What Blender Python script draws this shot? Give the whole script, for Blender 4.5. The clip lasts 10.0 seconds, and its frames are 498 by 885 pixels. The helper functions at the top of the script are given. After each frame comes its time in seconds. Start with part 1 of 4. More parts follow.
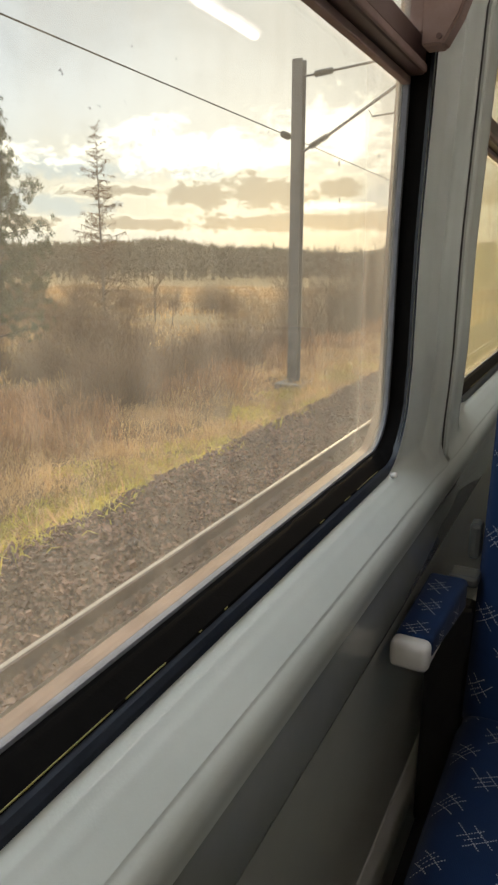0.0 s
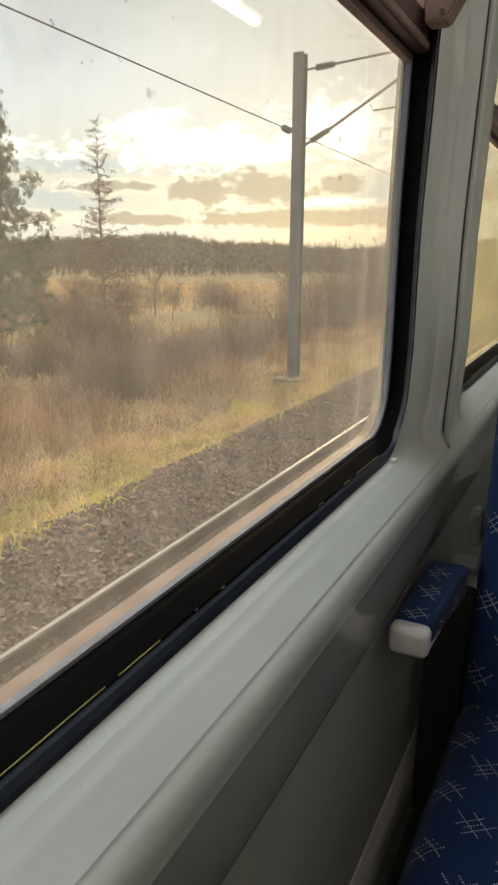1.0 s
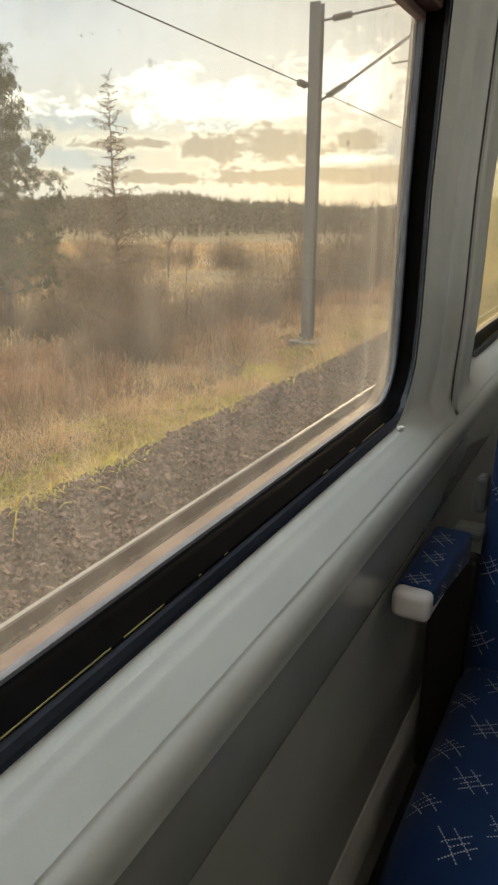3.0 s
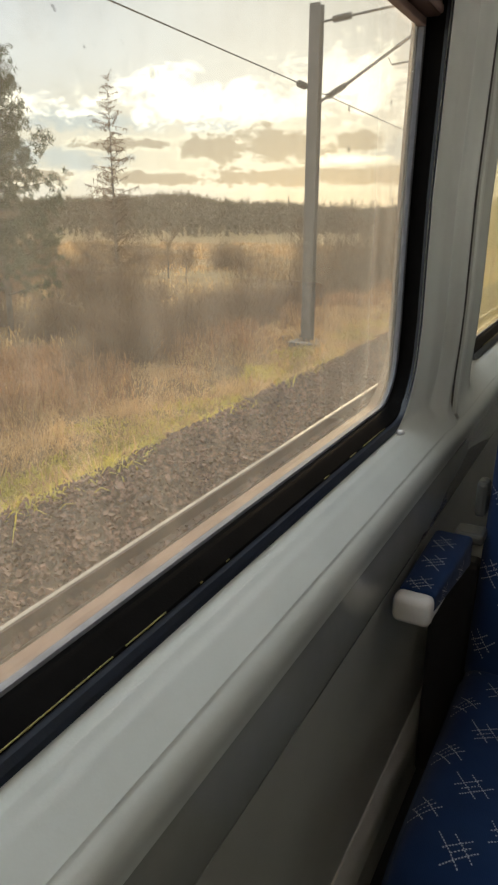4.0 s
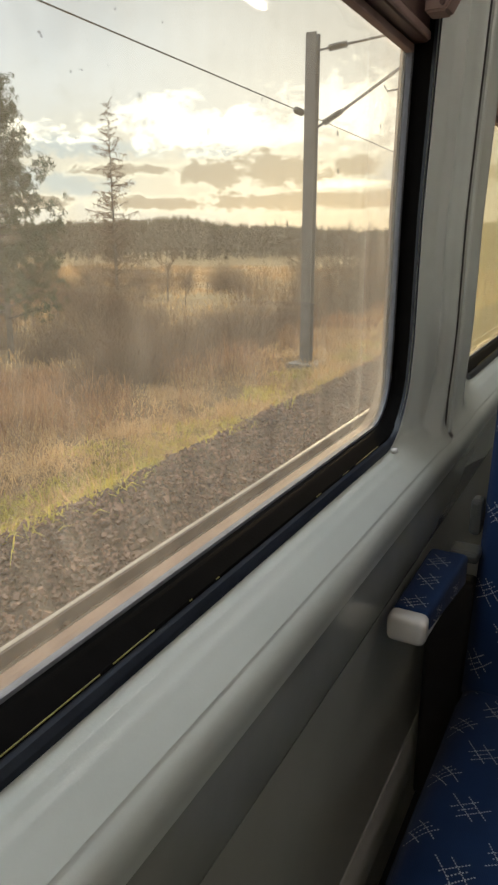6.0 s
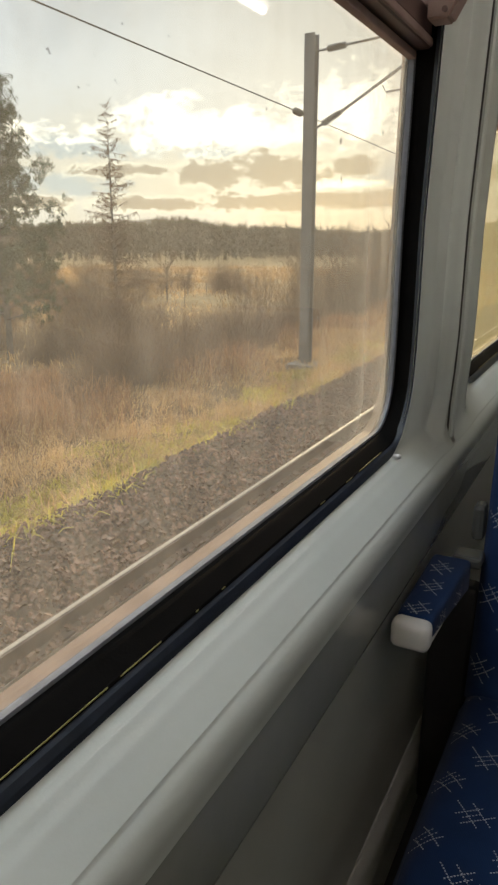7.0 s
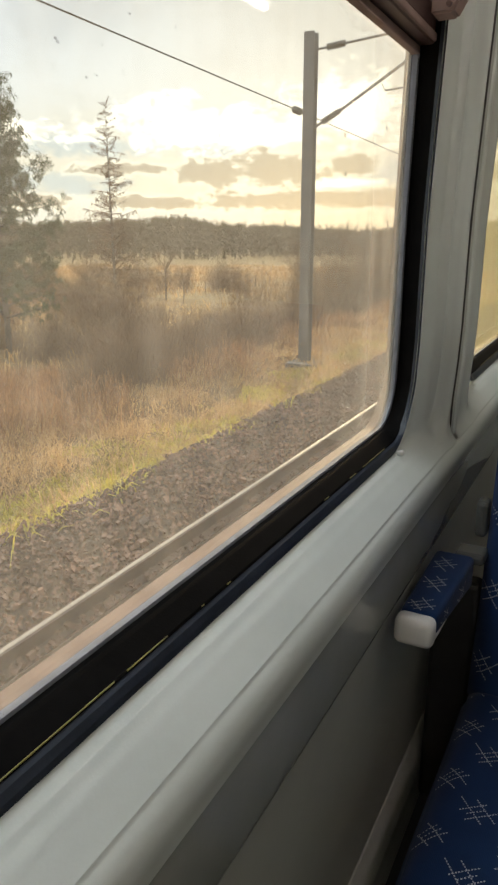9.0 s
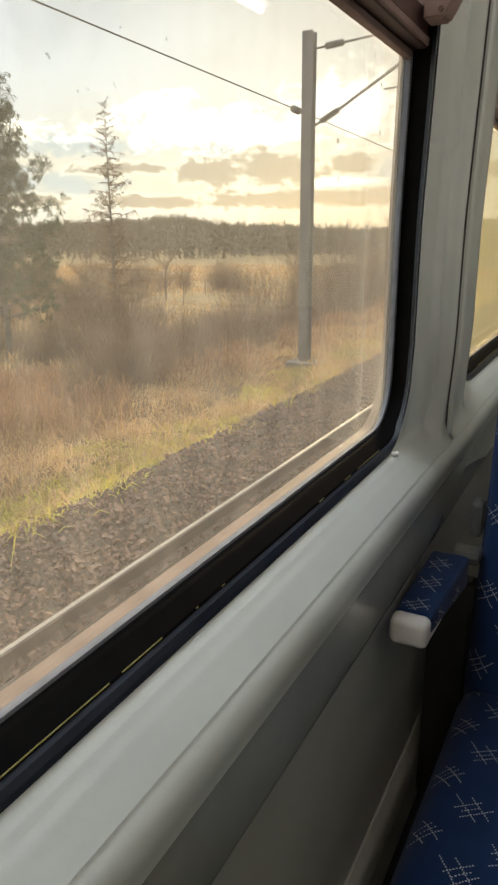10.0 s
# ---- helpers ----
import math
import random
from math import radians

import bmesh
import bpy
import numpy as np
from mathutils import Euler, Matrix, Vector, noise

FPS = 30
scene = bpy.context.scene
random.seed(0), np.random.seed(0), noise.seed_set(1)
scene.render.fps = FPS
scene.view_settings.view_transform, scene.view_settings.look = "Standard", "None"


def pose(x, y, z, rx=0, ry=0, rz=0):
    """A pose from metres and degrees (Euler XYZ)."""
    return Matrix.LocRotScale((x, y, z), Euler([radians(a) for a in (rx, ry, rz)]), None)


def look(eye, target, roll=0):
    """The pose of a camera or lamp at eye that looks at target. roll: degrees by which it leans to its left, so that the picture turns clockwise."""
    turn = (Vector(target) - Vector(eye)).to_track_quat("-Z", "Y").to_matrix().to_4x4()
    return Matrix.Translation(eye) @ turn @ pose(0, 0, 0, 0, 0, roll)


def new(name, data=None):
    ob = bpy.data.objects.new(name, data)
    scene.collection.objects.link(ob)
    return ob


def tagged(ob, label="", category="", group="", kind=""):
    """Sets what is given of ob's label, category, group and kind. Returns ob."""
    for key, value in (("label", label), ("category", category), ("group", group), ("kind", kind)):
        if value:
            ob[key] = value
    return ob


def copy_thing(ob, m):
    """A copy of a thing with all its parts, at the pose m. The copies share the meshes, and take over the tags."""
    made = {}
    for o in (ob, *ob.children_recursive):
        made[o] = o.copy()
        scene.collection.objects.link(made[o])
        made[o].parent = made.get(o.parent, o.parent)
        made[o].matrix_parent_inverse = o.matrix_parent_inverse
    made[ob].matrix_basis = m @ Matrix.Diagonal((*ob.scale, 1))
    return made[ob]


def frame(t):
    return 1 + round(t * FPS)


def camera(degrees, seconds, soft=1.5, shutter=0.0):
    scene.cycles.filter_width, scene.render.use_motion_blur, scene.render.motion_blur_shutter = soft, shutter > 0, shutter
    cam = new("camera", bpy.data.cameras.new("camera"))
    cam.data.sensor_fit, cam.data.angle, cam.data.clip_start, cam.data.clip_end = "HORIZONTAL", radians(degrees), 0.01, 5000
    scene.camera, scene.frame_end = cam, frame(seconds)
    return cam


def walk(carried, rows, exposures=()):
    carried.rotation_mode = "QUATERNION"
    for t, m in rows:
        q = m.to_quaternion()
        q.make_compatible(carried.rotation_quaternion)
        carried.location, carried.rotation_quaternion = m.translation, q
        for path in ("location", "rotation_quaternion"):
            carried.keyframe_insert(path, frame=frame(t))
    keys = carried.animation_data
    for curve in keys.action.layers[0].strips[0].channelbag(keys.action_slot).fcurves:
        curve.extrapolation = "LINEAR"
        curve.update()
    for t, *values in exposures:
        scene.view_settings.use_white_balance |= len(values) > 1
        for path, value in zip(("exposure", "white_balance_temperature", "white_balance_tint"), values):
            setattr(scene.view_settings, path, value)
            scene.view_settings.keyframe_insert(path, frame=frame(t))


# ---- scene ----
cam = camera(39.6, 10.0, soft=2.4)

# the phone is held by hand beside a carriage window; metres from rail head, y ahead along the train
PATH = [
    (0.0, -0.0280, -0.0099, 2.4953, 26.935, -14.899, -0.106),
    (0.5, -0.0083, -0.0091, 2.4802, 27.131, -14.821, -0.255),
    (1.0, -0.0305, 0.0012, 2.4674, 26.968, -15.222, -0.314),
    (1.5, -0.0343, 0.0042, 2.4645, 27.523, -16.045, 0.015),
    (2.0, -0.0415, -0.0016, 2.4662, 27.879, -17.053, -0.191),
    (3.5, -0.0037, -0.0036, 2.4859, 28.140, -18.482, -0.167),
    (4.0, -0.0162, -0.0031, 2.4881, 28.102, -18.272, -0.193),
    (4.5, -0.0190, -0.0045, 2.4912, 28.101, -17.158, 0.330),
    (5.0, -0.0082, 0.0031, 2.4834, 28.103, -16.473, 0.015),
    (5.5, 0.0000, 0.0000, 2.4800, 28.070, -16.500, 0.000),
    (7.0, -0.0105, -0.0025, 2.4961, 27.928, -16.466, 0.154),
    (7.5, -0.0078, -0.0085, 2.4911, 27.893, -16.516, 0.063),
    (8.0, 0.0035, -0.0025, 2.4880, 27.799, -16.451, 0.019),
    (8.5, -0.0117, -0.0021, 2.4886, 27.804, -16.486, -0.024),
    (9.0, -0.0184, -0.0051, 2.4899, 27.844, -16.552, 0.115),
    (9.5, -0.0192, -0.0033, 2.4850, 27.924, -16.478, -0.072),
    (10.0, -0.0059, -0.0093, 2.4988, 27.821, -16.621, 0.396),
]
EXPOSURE = 0.38
walk(cam, [(t, pose(x, y, z, 90 + pitch, roll, yaw)) for t, x, y, z, yaw, pitch, roll in PATH],
     exposures=[(0.0, EXPOSURE + 0.09), (1.0, EXPOSURE + 0.08), (1.5, EXPOSURE + 0.06), (2.2, EXPOSURE), (7.7, EXPOSURE), (8.6, EXPOSURE + 0.14), (10.0, EXPOSURE + 0.19)])

EYE = 2.48          # height of the seated viewer above the rail head
SUN_AZ, SUN_EL = 19.8, 9.0   # degrees to the left of the line ahead, and above the horizon
GAP_AZ = 22.2               # the gap in the low cloud


# ---- node helpers ----
class Nodes:
    """Short hand for building a node tree."""

    def __init__(self, tree):
        self.tree = tree
        tree.nodes.clear()

    def add(self, kind, **props):
        node = self.tree.nodes.new(kind)
        for key, value in props.items():
            setattr(node, key, value)
        return node

    def put(self, socket, value):
        if isinstance(value, bpy.types.NodeSocket):
            self.tree.links.new(value, socket)
        elif value is not None:
            socket.default_value = value

    def math(self, op, a, b=None, c=None, clamp=False):
        node = self.add("ShaderNodeMath", operation=op, use_clamp=clamp)
        for i, value in enumerate((a, b, c)):
            self.put(node.inputs[i], value)
        return node.outputs[0]

    def vmath(self, op, a, b=None, scale=None):
        node = self.add("ShaderNodeVectorMath", operation=op)
        self.put(node.inputs[0], a)
        if b is not None:
            self.put(node.inputs[1], b)
        if scale is not None:
            self.put(node.inputs[3], scale)
        return node.outputs["Value"] if op in ("DOT_PRODUCT", "LENGTH") else node.outputs[0]

    def mix(self, fac, a, b, blend="MIX"):
        node = self.add("ShaderNodeMix", data_type="RGBA", blend_type=blend)
        self.put(node.inputs[0], fac)
        self.put(node.inputs[6], a if isinstance(a, bpy.types.NodeSocket) else (*a, 1))
        self.put(node.inputs[7], b if isinstance(b, bpy.types.NodeSocket) else (*b, 1))
        return node.outputs[2]

    def noise(self, scale, detail=4.0, rough=0.55, vector=None, distortion=0.0):
        node = self.add("ShaderNodeTexNoise")
        self.put(node.inputs["Scale"], scale)
        self.put(node.inputs["Detail"], detail)
        self.put(node.inputs["Roughness"], rough)
        self.put(node.inputs["Distortion"], distortion)
        if vector is not None:
            self.put(node.inputs["Vector"], vector)
        return node.outputs["Fac"]

    def span(self, value, lo, hi, to_lo=0.0, to_hi=1.0, smooth=True):
        node = self.add("ShaderNodeMapRange", interpolation_type="SMOOTHSTEP" if smooth else "LINEAR")
        for i, v in enumerate((value, lo, hi, to_lo, to_hi)):
            self.put(node.inputs[i], v)
        return node.outputs[0]


# ---- world: low winter sun behind broken cloud ----
world = bpy.data.worlds.new("winter_sky")
scene.world = world
world.use_nodes = True
N = Nodes(world.node_tree)
sky = N.add("ShaderNodeTexSky", sky_type="NISHITA", sun_disc=False)
sky.sun_elevation, sky.sun_rotation = radians(SUN_EL), radians(-SUN_AZ)
way = N.add("ShaderNodeTexCoord").outputs["Generated"]
az, el = radians(SUN_AZ), radians(SUN_EL)
TO_SUN = (-math.sin(az) * math.cos(el), math.cos(az) * math.cos(el), math.sin(el))
az = radians(GAP_AZ)
u = N.vmath("DOT_PRODUCT", way, (math.cos(az), math.sin(az), 0))     # to the right of the sun
v = N.vmath("DOT_PRODUCT", way, (0, 0, 1))
ahead = N.vmath("DOT_PRODUCT", way, (-math.sin(az), math.cos(az), 0))
near_sun = N.math("MAXIMUM", N.vmath("DOT_PRODUCT", way, TO_SUN), 0.0)
front = N.span(ahead, 0.2, 0.6)
uv = N.add("ShaderNodeCombineXYZ")
N.put(uv.inputs[0], u), N.put(uv.inputs[1], N.math("MULTIPLY", v, 1.7)), N.put(uv.inputs[2], ahead)
billow = N.noise(24.0, 8.0, 0.6, uv.outputs[0], 0.3)
crinkle = N.noise(80.0, 6.0, 0.6, uv.outputs[0], 0.2)
wisp = N.noise(5.0, 5.0, 0.55, uv.outputs[0], 0.6)


def blob(px, py, rx, ry, rough=1.1):
    """A cloud's density about a direction given right of and above the sun's foot, ragged by the billow noise."""
    a = N.math("DIVIDE", N.math("SUBTRACT", u, px), rx)
    b = N.math("DIVIDE", N.math("SUBTRACT", v, py), ry)
    d = N.math("SQRT", N.math("ADD", N.math("MULTIPLY", a, a), N.math("MULTIPLY", b, b)))
    d = N.math("ADD", d, N.math("MULTIPLY", N.math("SUBTRACT", billow, 0.5), 3.6 * rough))
    return N.math("ADD", d, N.math("MULTIPLY", N.math("SUBTRACT", crinkle, 0.5), 1.7))


def blobs(rows, lo, hi):
    d = None
    for row in rows:
        one = blob(*row)
        d = one if d is None else N.math("MINIMUM", d, one)
    return N.math("MULTIPLY", N.span(d, lo, hi, 1.0, 0.0), front)


glow = N.math("POWER", near_sun, 15.0)
high = N.span(v, 0.02, 0.30)
base = N.mix(high, (1.00, 0.93, 0.74), (0.76, 0.86, 0.98))
base = N.mix(N.span(v, 0.17, 0.30), base, (0.60, 0.645, 0.70))
base = N.mix(N.span(v, 0.40, 0.85), base, (3.4, 3.75, 4.1))
base = N.mix(N.math("MULTIPLY", N.span(wisp, 0.40, 0.62), 0.5), base, (0.98, 1.05, 1.10))
base = N.mix(N.math("MULTIPLY", glow, 0.45), base, (1.45, 1.30, 1.0))
# strips of pale blue low down, and cream-white banks lit from behind
base = N.mix(N.math("MULTIPLY", blobs([(-0.37, 0.066, 0.11, 0.016), (-0.125, 0.110, 0.09, 0.012), (0.09, 0.083, 0.05, 0.02, 0.6), (-0.30, 0.115, 0.12, 0.014)], 0.5, 1.3), 0.75), base, (0.64, 0.75, 0.80))
base = N.mix(N.math("MULTIPLY", blobs([(-0.15, 0.134, 0.15, 0.024), (0.03, 0.152, 0.08, 0.035), (-0.205, 0.160, 0.035, 0.022),
                                       (-0.395, 0.130, 0.034, 0.015, 0.7)], 0.6, 1.4), 0.9), base, (2.0, 1.9, 1.58))
base = N.mix(blobs([(-0.004, 0.077, 0.016, 0.016, 0.5), (0.03, 0.069, 0.04, 0.006, 0.6)], 0.5, 1.5), base, (3.0, 2.6, 1.8))
# grey banks: a thin bright rim, then the body
BANKS = [(-0.060, 0.087, 0.068, 0.022, 0.55), (0.044, 0.092, 0.032, 0.014, 0.5), (-0.145, 0.083, 0.058, 0.015, 0.75),
         (-0.260, 0.086, 0.055, 0.007, 0.9), (-0.225, 0.0455, 0.075, 0.009, 0.7), (-0.045, 0.0480, 0.125, 0.0125, 0.55), (0.070, 0.0500, 0.10, 0.013, 0.5),
         (-0.383, 0.047, 0.045, 0.008), (0.30, 0.08, 0.12, 0.02)]
base = N.mix(N.math("MULTIPLY", blobs(BANKS, 1.0, 1.7), 0.6), base, (1.5, 1.4, 1.1))
base = N.mix(N.math("MULTIPLY", blobs(BANKS, 0.65, 1.20), 0.88), base, (0.50, 0.43, 0.34))
lit = N.add("ShaderNodeBackground")
N.put(lit.inputs[0], base), N.put(lit.inputs[1], 0.77)
clear = N.add("ShaderNodeBackground")
N.put(clear.inputs[0], sky.outputs[0]), N.put(clear.inputs[1], 0.06)
both = N.add("ShaderNodeMixShader")   # nine tenths of the sky is cloud
N.put(both.inputs[0], 0.90), N.put(both.inputs[1], clear.outputs[0]), N.put(both.inputs[2], lit.outputs[0])
N.put(N.add("ShaderNodeOutputWorld").inputs[0], both.outputs[0])

sun = new("sun", bpy.data.lights.new("sun", "SUN"))
sun.data.energy, sun.data.angle, sun.data.color = 4.2, radians(4.0), (1.0, 0.74, 0.42)
sun.matrix_world = look((0, 0, 30), tuple(-30 * c + (30 if i == 2 else 0) for i, c in enumerate(TO_SUN)))


# ---- materials ----
def material(name):
    m = bpy.data.materials.new(name)
    m.use_nodes = True
    return m, Nodes(m.node_tree)


def surface(name, dark, light, rough=0.5, scale=8.0, fine=120.0, bump=0.05, metal=0.0, coat=0.0, vary=0.0, stretch=(1, 1, 1), island=False, rough_vary=0.1, translucent=0.0, spec=0.5):
    """A worn surface of two tones: broad stains and fine grain in colour, gloss and relief, at sizes in the world's metres."""
    m, n = material(name)
    geo = n.add("ShaderNodeNewGeometry")
    place = n.add("ShaderNodeTexCoord").outputs["Object"]
    if stretch != (1, 1, 1):
        place = n.vmath("MULTIPLY", place, stretch)
    broad, grain = n.noise(scale, 5.0, 0.6, place), n.noise(fine, 3.0, 0.6, place)
    tone = n.math("ADD", n.math("MULTIPLY", n.span(broad, 0.3, 0.7), 0.65), n.math("MULTIPLY", grain, 0.35))
    if vary:
        if island:
            rnd = geo.outputs["Random Per Island"]
        else:
            rnd = n.add("ShaderNodeObjectInfo").outputs["Random"]
        tone = n.math("ADD", n.math("MULTIPLY", tone, 1 - vary), n.math("MULTIPLY", rnd, vary))
    b = n.add("ShaderNodeBsdfPrincipled")
    n.put(b.inputs["Base Color"], n.mix(tone, dark, light))
    n.put(b.inputs["Roughness"], n.math("ADD", rough - rough_vary / 2, n.math("MULTIPLY", broad, rough_vary)))
    n.put(b.inputs["Metallic"], metal)
    n.put(b.inputs["Coat Weight"], coat)
    n.put(b.inputs["Specular IOR Level"], spec)
    if bump:
        k = n.add("ShaderNodeBump")
        n.put(k.inputs["Strength"], bump), n.put(k.inputs["Distance"], 0.004), n.put(k.inputs["Height"], grain)
        n.put(b.inputs["Normal"], k.outputs[0])
    out = n.add("ShaderNodeOutputMaterial")
    if translucent:
        t = n.add("ShaderNodeBsdfTranslucent")
        n.put(t.inputs[0], n.mix(tone, dark, light))
        x = n.add("ShaderNodeMixShader")
        n.put(x.inputs[0], translucent), n.put(x.inputs[1], b.outputs[0]), n.put(x.inputs[2], t.outputs[0])
        n.put(out.inputs[0], x.outputs[0])
    else:
        n.put(out.inputs[0], b.outputs[0])
    return m


LINING = surface("pale_grey_moulded_plastic", (0.685, 0.735, 0.70), (0.75, 0.80, 0.765), 0.15, 6, 300, 0.03, coat=0.15)
LOWER = surface("grey_laminate", (0.38, 0.395, 0.36), (0.45, 0.465, 0.425), 0.34, 5, 350, 0.0)
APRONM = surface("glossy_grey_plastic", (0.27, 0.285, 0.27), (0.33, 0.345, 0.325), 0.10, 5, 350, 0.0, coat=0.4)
DUCT = surface("grey_painted_duct", (0.50, 0.505, 0.475), (0.60, 0.60, 0.565), 0.45, 7, 200, 0.0)
HINGE = surface("dark_grey_hinge_plastic", (0.060, 0.063, 0.060), (0.095, 0.098, 0.095), 0.4, 12, 250, 0.03)
RUBBER = surface("black_rubber", (0.003, 0.003, 0.003), (0.007, 0.0065, 0.0065), 0.7, 20, 250, 0.1, spec=0.03)
GASKET = surface("blue_black_gasket", (0.010, 0.014, 0.022), (0.024, 0.031, 0.046), 0.35, 20, 200, 0.06, spec=0.35)
SPACER = surface("brushed_aluminium", (0.17, 0.18, 0.21), (0.25, 0.26, 0.30), 0.8, 30, 400, 0.05, spec=0.05)
BROWN = surface("brown_anodised_frame", (0.095, 0.052, 0.045), (0.165, 0.10, 0.088), 0.38, 10, 200, 0.05, metal=0.2)
PINKISH = surface("worn_bronze_frame", (0.30, 0.205, 0.185), (0.43, 0.32, 0.29), 0.55, 12, 200, 0.05, spec=0.12)
RIM = surface("dusty_outer_rim", (0.16, 0.105, 0.080), (0.26, 0.175, 0.135), 0.7, 14, 150, 0.1, spec=0.1)
DIRT, n = material("dried_dirt")
thin, grit, half = n.add("ShaderNodeBsdfTransparent"), n.add("ShaderNodeBsdfDiffuse"), n.add("ShaderNodeMixShader")
n.put(grit.inputs[0], (0.22, 0.20, 0.18, 1))
n.put(half.inputs[0], n.span(n.noise(400.0, 3.0), 0.35, 0.65, 0.15, 0.5)), n.put(half.inputs[1], thin.outputs[0]), n.put(half.inputs[2], grit.outputs[0])
n.put(n.add("ShaderNodeOutputMaterial").inputs[0], half.outputs[0])
YELLOW = surface("yellowed_sealant", (0.22, 0.19, 0.05), (0.42, 0.36, 0.11), 0.5, 40, 300, 0.1)
CEIL = surface("white_ceiling_panel", (0.62, 0.62, 0.60), (0.72, 0.72, 0.70), 0.5, 3, 200, 0.03)
FLOORING = surface("dark_speckled_vinyl", (0.03, 0.032, 0.036), (0.075, 0.075, 0.08), 0.55, 3, 260, 0.06)
CAP = surface("white_moulded_cap", (0.67, 0.66, 0.65), (0.75, 0.745, 0.73), 0.3, 15, 300, 0.03, coat=0.2)
BLACKP = surface("black_seat_shell", (0.010, 0.010, 0.011), (0.022, 0.022, 0.024), 0.5, 15, 300, 0.08)
BALLAST = surface("granite_ballast", (0.032, 0.019, 0.013), (0.27, 0.155, 0.100), 0.85, 1.5, 60, 0.3, vary=0.55, island=True)
CONCRETE = surface("stained_concrete", (0.13, 0.105, 0.085), (0.25, 0.21, 0.17), 0.85, 2.5, 60, 0.2)
MASTM = surface("galvanised_steel", (0.10, 0.095, 0.09), (0.19, 0.18, 0.17), 0.55, 3.0, 40, 0.1, metal=0.4)
RAILTOP = surface("polished_rail_head", (0.24, 0.19, 0.145), (0.34, 0.28, 0.22), 0.6, 3, 80, 0.03, spec=0.3)
RAILWEB = surface("rusty_rail_web", (0.06, 0.036, 0.025), (0.13, 0.078, 0.052), 0.85, 4, 90, 0.2)
WIREM = surface("dull_copper_wire", (0.04, 0.036, 0.03), (0.07, 0.06, 0.05), 0.5, 3, 60, 0.0, metal=0.5)
INSUL = surface("brown_glazed_porcelain", (0.05, 0.04, 0.035), (0.10, 0.085, 0.07), 0.25, 9, 90, 0.0)
GRASSDRY = surface("dry_winter_grass", (0.17, 0.088, 0.036), (0.90, 0.60, 0.29), 0.7, 1.1, 20, 0.0, vary=0.42, island=True, translucent=0.5)
GRASSRUST = surface("rust_brown_grass", (0.12, 0.060, 0.028), (0.58, 0.335, 0.175), 0.75, 0.8, 20, 0.0, vary=0.42, island=True, translucent=0.45)
GRASSGREEN = surface("damp_green_grass", (0.16, 0.13, 0.022), (0.78, 0.63, 0.135), 0.6, 1.4, 20, 0.0, vary=0.35, island=True, translucent=0.5)
TWIG = surface("bare_brown_twigs", (0.10, 0.060, 0.032), (0.27, 0.165, 0.088), 0.85, 0.8, 15, 0.0, vary=0.6, island=True)
BARK = surface("grey_brown_bark", (0.07, 0.052, 0.038), (0.17, 0.13, 0.10), 0.9, 4, 40, 0.3)
NEEDLE = surface("pine_needles", (0.022, 0.032, 0.010), (0.085, 0.090, 0.028), 0.7, 0.9, 12, 0.0, vary=0.6, island=True, translucent=0.25)
POSTWOOD = surface("weathered_post_wood", (0.10, 0.08, 0.06), (0.22, 0.18, 0.14), 0.85, 8, 60, 0.2)
FARWOOD = surface("far_bare_woodland", (0.12, 0.088, 0.052), (0.21, 0.155, 0.095), 0.9, 0.03, 2, 0.0, vary=0.5, island=True)

# moquette: deep blue wool with a fine rib
MOQ, n = material("navy_moquette")
place = n.add("ShaderNodeTexCoord").outputs["Object"]
wear, pile = n.noise(9.0, 4.0, 0.6, place), n.noise(700.0, 2.0, 0.7, place)
rib = n.add("ShaderNodeTexWave", wave_type="BANDS", bands_direction="X")
n.put(rib.inputs["Scale"], 130.0), n.put(rib.inputs["Distortion"], 1.0), n.put(rib.inputs["Vector"], place)
b = n.add("ShaderNodeBsdfPrincipled")
tone = n.math("ADD", n.math("MULTIPLY", wear, 0.55), n.math("ADD", n.math("MULTIPLY", pile, 0.25), n.math("MULTIPLY", rib.outputs["Fac"], 0.2)))
n.put(b.inputs["Base Color"], n.mix(tone, (0.004, 0.012, 0.046), (0.013, 0.043, 0.132)))
n.put(b.inputs["Roughness"], 0.95), n.put(b.inputs["Sheen Weight"], 0.08), n.put(b.inputs["Sheen Roughness"], 0.5)
n.put(b.inputs["Specular IOR Level"], 0.15)
k = n.add("ShaderNodeBump")
n.put(k.inputs["Strength"], 0.35), n.put(k.inputs["Distance"], 0.002), n.put(k.inputs["Height"], tone)
n.put(b.inputs["Normal"], k.outputs[0])
n.put(n.add("ShaderNodeOutputMaterial").inputs[0], b.outputs[0])
THREAD = surface("pale_woven_thread", (0.30, 0.33, 0.40), (0.50, 0.53, 0.58), 0.9, 20, 400, 0.0, vary=0.5, island=True)

